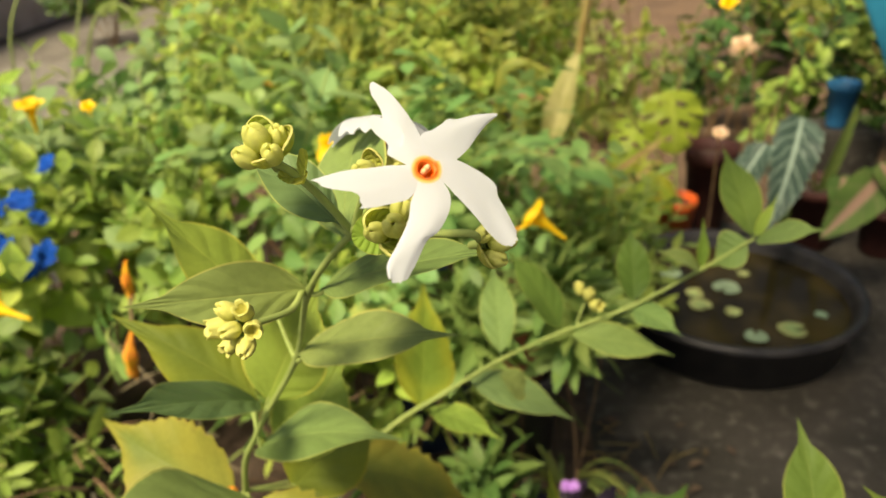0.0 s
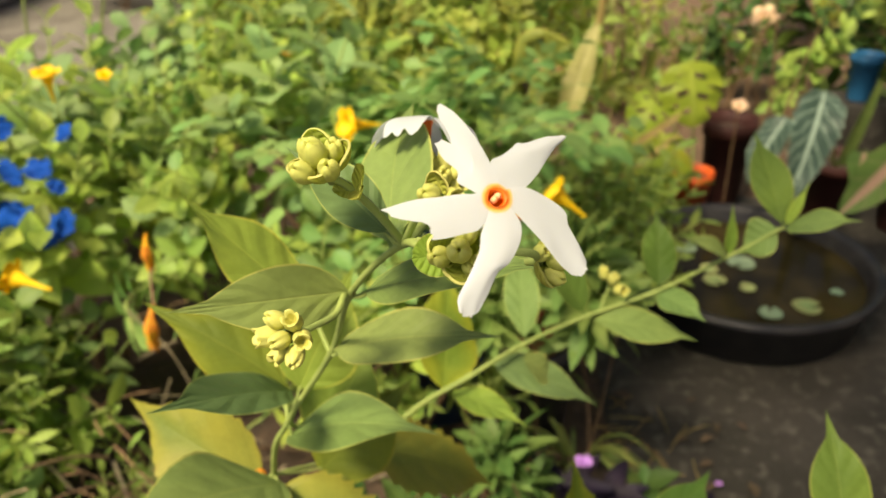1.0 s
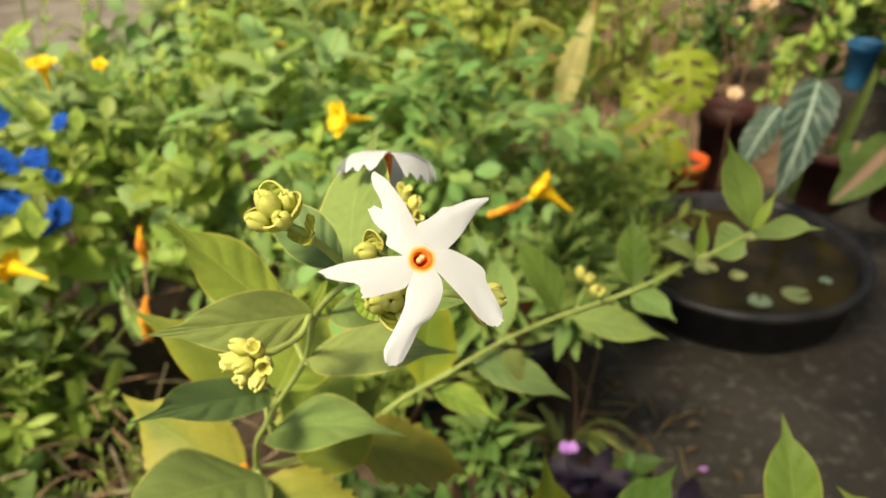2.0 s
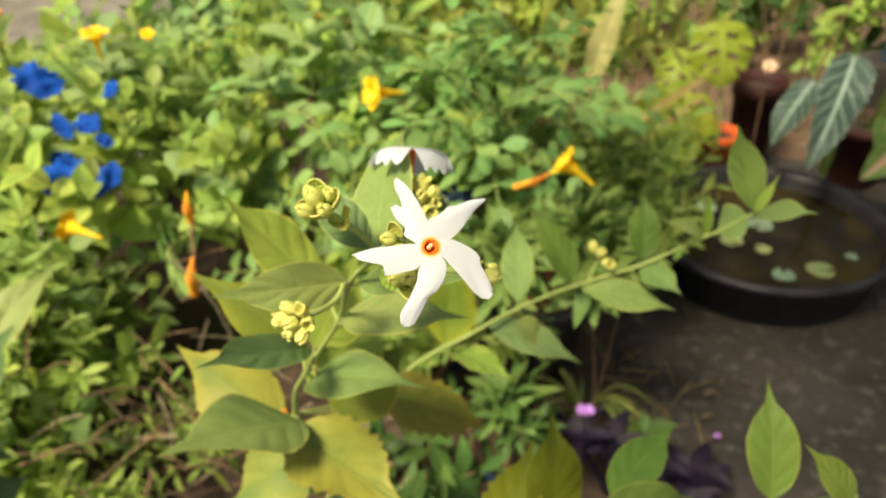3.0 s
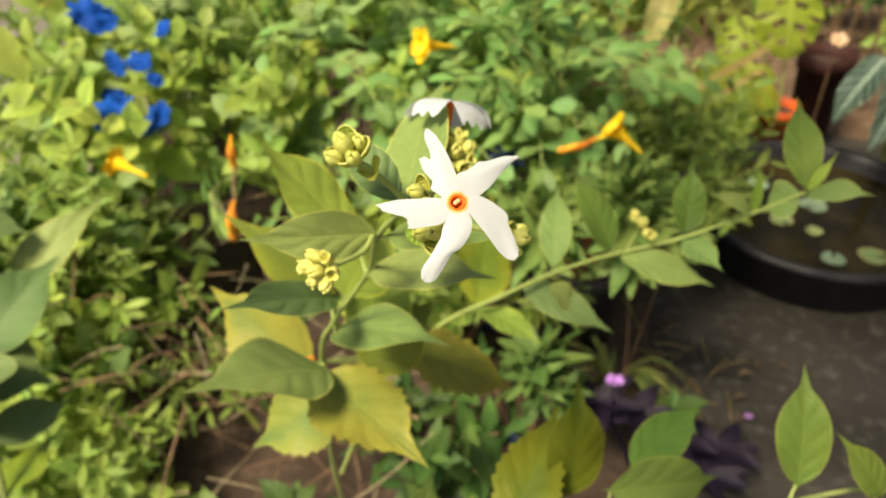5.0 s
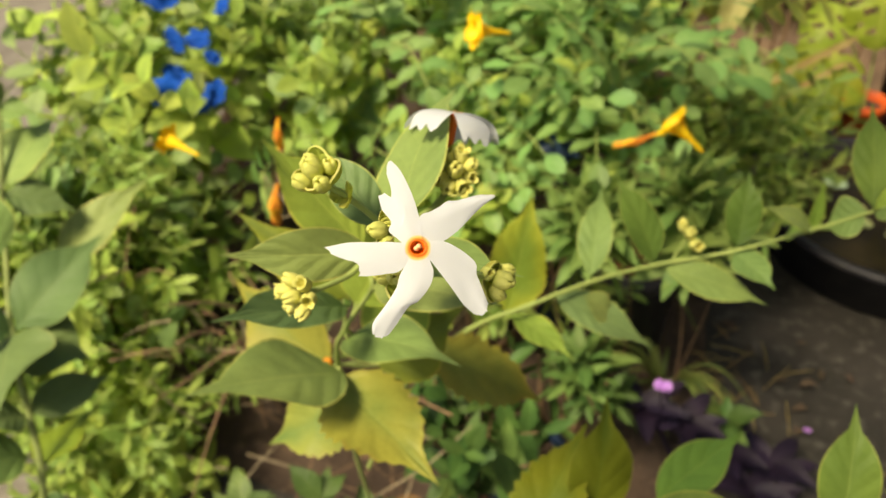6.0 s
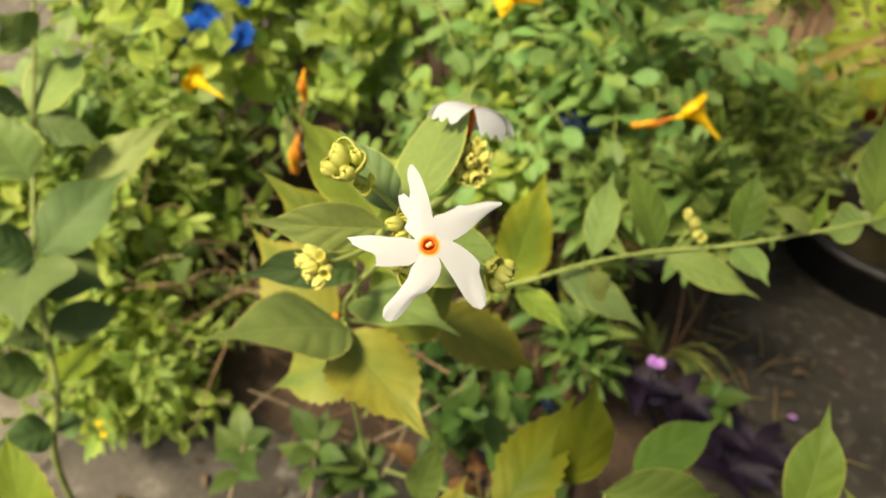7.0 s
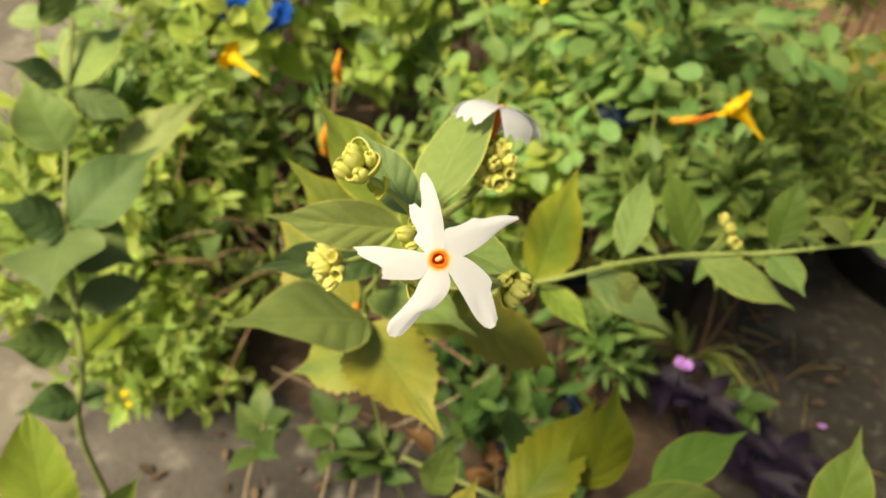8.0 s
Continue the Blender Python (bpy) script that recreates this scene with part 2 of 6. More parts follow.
M_SOFT = leaf_material("soft_blue_green_leaf", (0.287, 0.416, 0.150), (0.205, 0.319, 0.112), (0.375, 0.525, 0.200), None, None, 6.0, 0.25, 0.6, 0.4, 0.3, spec=0.4)
M_PINN = leaf_material("leaflet_blue_green", (0.231, 0.399, 0.114), (0.164, 0.308, 0.083), (0.340, 0.496, 0.142), None, None, 5.0, 0.25, 0.5, 0.4, 0.3, spec=0.4)
M_LANCE = leaf_material("shrub_leaf_yellow_green", (0.270, 0.350, 0.075), (0.185, 0.260, 0.060), (0.40, 0.45, 0.12), None, (0.40, 0.42, 0.080), 7.0, 0.3, 0.5, 0.5, 0.35, spec=0.4)
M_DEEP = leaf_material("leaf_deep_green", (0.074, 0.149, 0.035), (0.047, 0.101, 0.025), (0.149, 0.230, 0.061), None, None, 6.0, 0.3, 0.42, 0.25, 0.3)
M_DEEPER = leaf_material("rosette_leaf", (0.115, 0.200, 0.052), (0.075, 0.145, 0.038), (0.190, 0.280, 0.075), None, None, 5.0, 0.3, 0.45, 0.3, 0.3)
M_SEEDLING = leaf_material("seedling_leaf", (0.085, 0.140, 0.034), (0.060, 0.105, 0.026), (0.130, 0.190, 0.050), None, None, 6.0, 0.2, 0.5, 0.25, 0.3)
M_PALE_STAR = leaf_material("pale_rosette_leaf", (0.207, 0.316, 0.086), (0.149, 0.244, 0.063), (0.298, 0.397, 0.117), None, None, 5.0, 0.25, 0.45, 0.4, 0.3)
M_SPLIT = leaf_material("split_leaf_lime", (0.380, 0.450, 0.055), (0.280, 0.360, 0.045), (0.504, 0.540, 0.115), None, None, 8.0, 0.15, 0.4, 0.5, 0.4)
M_ALOC = leaf_material("dark_leaf_silver_veins", (0.070, 0.118, 0.094), (0.048, 0.089, 0.070), (0.456, 0.600, 0.480), (0.264, 0.384, 0.300), None, 7.0, 0.1, 0.42, 0.15, 0.9, 0.09, 0.85, rib_width=0.12)
M_CALAD = leaf_material("pink_centred_leaf", (0.12, 0.20, 0.05), (0.09, 0.16, 0.04), (0.46, 0.27, 0.21), None, None, 5.0, 0.1, 0.42, 0.25, 0.8, rib_width=0.36)
M_STRAP = leaf_material("strap_leaf", (0.22, 0.27, 0.07), (0.13, 0.19, 0.05), (0.32, 0.35, 0.12), (0.45, 0.45, 0.2), None, 3.0, 0.3, 0.45, 0.25, 0.4)
M_DRY = leaf_material("dry_leaf", (0.45, 0.33, 0.13), (0.33, 0.22, 0.08), (0.5, 0.40, 0.2), None, None, 9.0, 0.25, 0.7, 0.2, 0.4)
M_STRAW = leaf_material("straw_plume", (0.46, 0.44, 0.19), (0.34, 0.33, 0.12), (0.55, 0.52, 0.27), None, None, 16.0, 0.2, 0.8, 0.25, 0.5)
M_CREAM = plain("cream_petal", (0.72, 0.58, 0.36), 0.55, 0.12, 80.0, 0.0004, (0.75, 0.50, 0.36), through=0.2)
# Stain mottling, with the base tones also darkened to stand for shade.
M_CONC = ground_material("stained_shaded_concrete", ((0.034, 0.030, 0.024), (0.019, 0.017, 0.012), (0.097, 0.090, 0.075), (0.011, 0.009, 0.006)), 6.0, 0.85, 0.005)
M_SOIL = ground_material("dark_soil", ((0.046, 0.030, 0.020), (0.074, 0.048, 0.031), (0.125, 0.083, 0.054), (0.024, 0.016, 0.012)), 9.0, 0.95, 0.02)
M_TUB = plain("black_plastic", (0.016, 0.016, 0.019), 0.42, 0.3, 30.0, 0.0006, (0.030, 0.029, 0.030))
M_POT_RED = plain("dark_red_clay", (0.045, 0.012, 0.010), 0.7, 0.3, 25.0, 0.001)
M_POT_ORANGE = plain("orange_plastic", (0.60, 0.10, 0.02), 0.5, 0.15, 25.0)
M_POT_YELLOW = plain("orange_yellow_plastic", (0.70, 0.30, 0.02), 0.5, 0.15, 25.0)
M_TERRA = plain("terracotta", (0.38, 0.13, 0.06), 0.8, 0.3, 25.0, 0.001, (0.28, 0.11, 0.06))
M_BLUE = plain("blue_plastic", (0.003, 0.070, 0.377), 0.65, 0.25, 25.0, 0.0008, (0.002, 0.041, 0.246), through=0.2, spec=0.1)
M_BLUE_POT = plain("faded_blue_plastic", (0.019, 0.144, 0.304), 0.5, 0.2, 25.0)
M_TEAL = plain("teal_plastic", (0.02, 0.22, 0.36), 0.4, 0.2, 12.0)
M_NAVY = plain("dark_blue_plastic", (0.012, 0.03, 0.07), 0.4, 0.25, 25.0)
M_WALL = ground_material("weathered_brick_wash", ((0.27, 0.13, 0.07), (0.18, 0.10, 0.06), (0.33, 0.22, 0.14), (0.10, 0.06, 0.04)), 4.0, 0.9, 0.004)
M_PLASTER = ground_material("grey_plaster", ((0.30, 0.28, 0.25), (0.22, 0.20, 0.18), (0.36, 0.34, 0.31), (0.14, 0.13, 0.12)), 3.0, 0.9, 0.003)


def water_material():
    m, n, l, p = nodes_of("pond_water")
    tc = n.new("ShaderNodeTexCoord")
    a = noise_tex(n, l, 9.0, 4.0, tc.outputs["Object"])
    l.new(blend(n, l, ramp(n, l, a, 0.4, 0.7), (0.016, 0.013, 0.006), (0.044, 0.034, 0.013)), p.inputs["Base Color"])
    p.inputs["Roughness"].default_value = 0.08
    p.inputs["IOR"].default_value = 1.33
    p.inputs["Specular IOR Level"].default_value = 0.12
    bump(n, l, noise_tex(n, l, 30.0, 2.0, tc.outputs["Object"]), 0.1, 0.002, p)
    return m


M_WATER = water_material()


# ---- builders ----
def add_mesh(name, data, parent=None, label=""):
    ob = new(name, data)
    if parent is not None:
        ob.parent = parent
    if label:
        ob["label"] = label
    return ob


def part(name, bm, material, parent, label=""):
    """Links a bmesh as one mesh object under a thing or a part."""
    data = bpy.data.meshes.new(name)
    bm.to_mesh(data)
    bm.free()
    data.materials.append(material)
    for f in data.polygons:
        f.use_smooth = True
    return add_mesh(name, data, parent, label)


def thing(name, label, category, group="", at=(0, 0, 0)):
    ob = new(name)
    ob.empty_display_size = 0.02
    ob.location = at
    return tagged(ob, label, category, group)


class Mesher:
    """Collects vertices, faces and UVs of many strips into one mesh."""

    def __init__(self):
        self.v, self.f, self.uv, self.mi = [], [], [], []

    def grid(self, pts, uvs, rows, cols, slot=0, flip=False):
        o = len(self.v)
        self.v += pts
        for i in range(rows - 1):
            for j in range(cols - 1):
                q = (i * cols + j, i * cols + j + 1, (i + 1) * cols + j + 1, (i + 1) * cols + j)
                if flip:
                    q = q[::-1]
                self.f.append([o + k for k in q])
                self.uv += [uvs[k] for k in q]
                self.mi.append(slot)

    def tube(self, pts, radii, sides=6, slot=0, closed_end=True):
        rows = []
        n = len(pts)
        side = Vector((1, 0, 0))
        for i, p in enumerate(pts):
            d = (pts[min(i + 1, n - 1)] - pts[max(i - 1, 0)]).normalized()
            side = side - d * side.dot(d)
            if side.length < 1e-4:
                side = d.orthogonal()
            side.normalize()
            up = d.cross(side)
            rows.append([p + radii[i] * (math.cos(a) * side + math.sin(a) * up) for a in [2 * math.pi * k / sides for k in range(sides + 1)]])
        flat = [q for r in rows for q in r]
        uvs = [(k / sides, i / max(1, n - 1)) for i in range(n) for k in range(sides + 1)]
        self.grid(flat, uvs, n, sides + 1, slot)

    def mesh(self, name, *materials):
        me = bpy.data.meshes.new(name)
        me.from_pydata([tuple(p) for p in self.v], [], self.f)
        lay = me.uv_layers.new(name="UVMap")
        lay.data.foreach_set("uv", [c for q in self.uv for c in q])
        me.polygons.foreach_set("use_smooth", [True] * len(self.f))
        me.polygons.foreach_set("material_index", self.mi)
        for m in materials:
            me.materials.append(m)
        me.update()
        return me


def spline(pts, steps=6):
    """Points of a smooth line through the given points."""
    p = [Vector(q) for q in pts]
    p = [2 * p[0] - p[1]] + p + [2 * p[-1] - p[-2]]
    out = []
    for i in range(1, len(p) - 2):
        for k in range(steps):
            t = k / steps
            out.append(0.5 * ((2 * p[i]) + (p[i + 1] - p[i - 1]) * t + (2 * p[i - 1] - 5 * p[i] + 4 * p[i + 1] - p[i + 2]) * t * t + (3 * p[i] - p[i - 1] - 3 * p[i + 1] + p[i + 2]) * t ** 3))
    return out + [p[-2]]


def stem_mesh(name, pts, r0, r1, material, sides=8, steps=6, knobs=0.0):
    line = spline(pts, steps)
    n = len(line)
    rad = [r0 + (r1 - r0) * i / (n - 1) + knobs * (1 if i % steps == 0 and 0 < i < n - 1 else 0) for i in range(n)]
    b = Mesher()
    b.tube(line, rad, sides)
    return b.mesh(name, material)


def leaf_width(s, a, b, petiole):
    """Half-width of a leaf blade along its length, 1 at the widest place."""
    if s <= petiole:
        return 0.0
    u = (s - petiole) / (1 - petiole)
    peak = a / (a + b)
    return (u ** a) * ((1 - u) ** b) / ((peak ** a) * ((1 - peak) ** b))


def leaf_into(b, base, tip, width, face, arch=0.06, fold=0.18, wave=0.05, teeth=0.0, a=0.62, bb=1.15, petiole=0.06, rows=9, cols=5, thick=0.0, slot=0, seed=0.0, twist=0.0, minw=0.0, drip=0.0, tail=0.30):
    """Adds one blade from base to tip with its upper side towards face."""
    base, tip, face = Vector(base), Vector(tip), Vector(face)
    d = tip - base
    L = d.length
    y = d / L
    z = (face - y * face.dot(y))
    z = z.normalized() if z.length > 1e-5 else y.orthogonal().normalized()
    x = y.cross(z)
    for under in ((False, True) if thick else (False,)):
        pts, uvs = [], []
        for i in range(rows):
            s = i / (rows - 1)
            s = s ** 0.85 if rows > 6 else s
            w = max(leaf_width(min(1.0, s / (1 - drip)), a, bb, petiole) * width / 2, minw * (1 - 0.6 * s))
            if drip and s > 0.6:
                w = max(w, tail * width * (1 - s) ** 1.2)
            tw = twist * s
            xs, zs = x * math.cos(tw) + z * math.sin(tw), z * math.cos(tw) - x * math.sin(tw)
            for j in range(cols):
                u = 2 * j / (cols - 1) - 1
                ww = w
                if teeth and abs(u) > 0.99:
                    ww *= 1 + teeth * (((s * 13 + seed) % 1.0) - 0.5)
                h = 4 * arch * L * s * (1 - s) + fold * abs(u) * ww + wave * w * math.sin(s * 9 + seed * 6 + (2 if u > 0 else 0)) * u * u
                if under:
                    h -= thick * (1 - u * u) ** 0.5 * min(1, w / (0.1 * width + 1e-9))
                pts.append(base + y * (s * L) + xs * (u * ww) + zs * h)
                uvs.append((j / (cols - 1), s))
        b.grid(pts, uvs, rows, cols, slot, flip=under)


def big_leaf(parent, base, tip, width, face, material, label="", **k):
    b = Mesher()
    k = {"rows": 22, "cols": 9, "thick": 0.00035, **k}
    leaf_into(b, base, tip, width, face, **k)
    return add_mesh("leaf", b.mesh("leaf", material), parent, label)


def lathe(bm, profile, seg=24, m=Matrix.Identity(4)):
    """Turns a profile of (radius, height) round z."""
    rings = []
    for r, z in profile:
        rings.append([bm.verts.new(m @ Vector((r * math.cos(2 * math.pi * k / seg), r * math.sin(2 * math.pi * k / seg), z))) for k in range(seg)])
    for a, c in zip(rings, rings[1:]):
        for k in range(seg):
            bm.faces.new((a[k], a[(k + 1) % seg], c[(k + 1) % seg], c[k]))
    return rings


def aim(at, axis, spin=0.0):
    """A pose at a place with local z along axis."""
    q = Vector(axis).to_track_quat("Z", "Y").to_matrix().to_4x4()
    return Matrix.Translation(at) @ q @ Matrix.Rotation(spin, 4, "Z")


# ---- ground and walls ----
def ground_sheet():
    bm = bmesh.new()
    xs = [-60, -20, -8, -4] + [-2.4 + 0.08 * i for i in range(61)] + [4, 8, 20, 60]
    ys = [-60, -20, -8, -3] + [-0.8 + 0.08 * i for i in range(55)] + [5, 8, 20, 60]
    g = [[bm.verts.new((x, y, 0.006 * (noise.noise(Vector((x * 2, y * 2, 0)))) if abs(x) < 3 and -1 < y < 4 else 0)) for x in xs] for y in ys]
    for j in range(len(ys) - 1):
        for i in range(len(xs) - 1):
            bm.faces.new((g[j][i], g[j][i + 1], g[j + 1][i + 1], g[j + 1][i]))
    ob = part("ground", bm, M_CONC, None)
    return tagged(ob, "stained grey-brown concrete yard floor, toned darker for shade", "ground", kind="structure")


def soil_bed():
    bm = bmesh.new()
    nx, ny = 60, 50
    g = []
    for j in range(ny + 1):
        row = []
        for i in range(nx + 1):
            u, v = i / nx, j / ny
            x, y = -1.05 + 1.28 * u, 0.47 + 1.7 * v
            edge = min(u, 1 - u, v, 1 - v)
            x += 0.05 * noise.noise(Vector((u * 6, v * 6, 3)))
            y += 0.05 * noise.noise(Vector((u * 6, v * 6, 7)))
            z = -0.012 + 0.07 * min(1, edge * 7) + 0.03 * noise.noise(Vector((x * 9, y * 9, 0))) * min(1, edge * 8)
            row.append(bm.verts.new((x, y, z)))
        g.append(row)
    for j in range(ny):
        for i in range(nx):
            bm.faces.new((g[j][i], g[j][i + 1], g[j + 1][i + 1], g[j + 1][i]))
    return tagged(part("soil_bed", bm, M_SOIL, None), "dark brown crumbly soil of a planting bed", "soil", kind="structure")


def slab(name, lo, hi, material, label, category):
    bm = bmesh.new()
    bmesh.ops.create_cube(bm, size=1)
    for v in bm.verts:
        v.co = Vector([(a + b) / 2 + c * (b - a) for a, b, c in zip(lo, hi, v.co)])
    bmesh.ops.bevel(bm, geom=bm.edges[:], offset=0.01, segments=2, affect="EDGES")
    ob = part(name, bm, material, None)
    for f in ob.data.polygons:
        f.use_smooth = False
    return tagged(ob, label, category, kind="structure")


ground_sheet()
soil_bed()
slab("wall_north", (-6.0, 7.0, -0.02), (6.0, 7.2, 2.2), M_WALL, "weathered reddish-brown garden wall", "wall")
# The east wall is added out of view to block light on the right.
slab("light_block_wall_east", (1.50, -2.5, -0.02), (1.65, 1.95, 2.1), M_PLASTER, "plain plastered wall added out of view to block sky light", "wall")
slab("wall_west", (-3.4, -2.5, -0.02), (-3.25, 6.9, 1.2), M_PLASTER, "low grey plastered garden wall", "wall")


# ---- the flowering jasmine ----
N1, N2, N3, N4 = (-0.046, 0.178, 0.748), (-0.063, 0.212, 0.701), (-0.090, 0.232, 0.651), (-0.110, 0.254, 0.597)
TOP = (-0.026, 0.150, 0.780)
FC = Vector((-0.0058, 0.1121, 0.8090))
jas = thing("night_jasmine", "night jasmine shrub with white star flowers, orange throats and green buds", "plant", at=(-0.16, 0.42, 0.0))
JB = Matrix.Translation((0.16, -0.42, 0.0))


def jpart(ob):
    ob.matrix_parent_inverse = JB
    return ob


jpart(add_mesh("stem", stem_mesh("stem", [(-0.16, 0.42, -0.01), (-0.158, 0.37, 0.2), (-0.14, 0.31, 0.42), N4, N3, N2, N1, TOP, (-0.014, 0.118, 0.794)], 0.0018, 0.0007, M_STEM, 10, 6, 0.0002), jas))
BR = [(-0.15, 0.345, 0.36), (-0.10, 0.335, 0.50), (-0.055, 0.335, 0.56), (-0.018, 0.341, 0.584), (0.017, 0.372, 0.585), (0.056, 0.398, 0.586), (0.103, 0.409, 0.598), (0.142, 0.400, 0.629), (0.165, 0.386, 0.656)]
jpart(add_mesh("branch", stem_mesh("branch", BR, 0.0018, 0.0010, M_STEM, 8, 6, 0.0004), jas))
B2 = [(-0.14, 0.36, 0.25), (-0.02, 0.29, 0.38), (0.03, 0.235, 0.46), (0.06, 0.215, 0.50), (0.15, 0.225, 0.565), (0.19, 0.235, 0.575)]
jpart(add_mesh("branch", stem_mesh("branch", B2, 0.0022, 0.0012, M_STEM_DULL, 8, 6, 0.0003), jas))

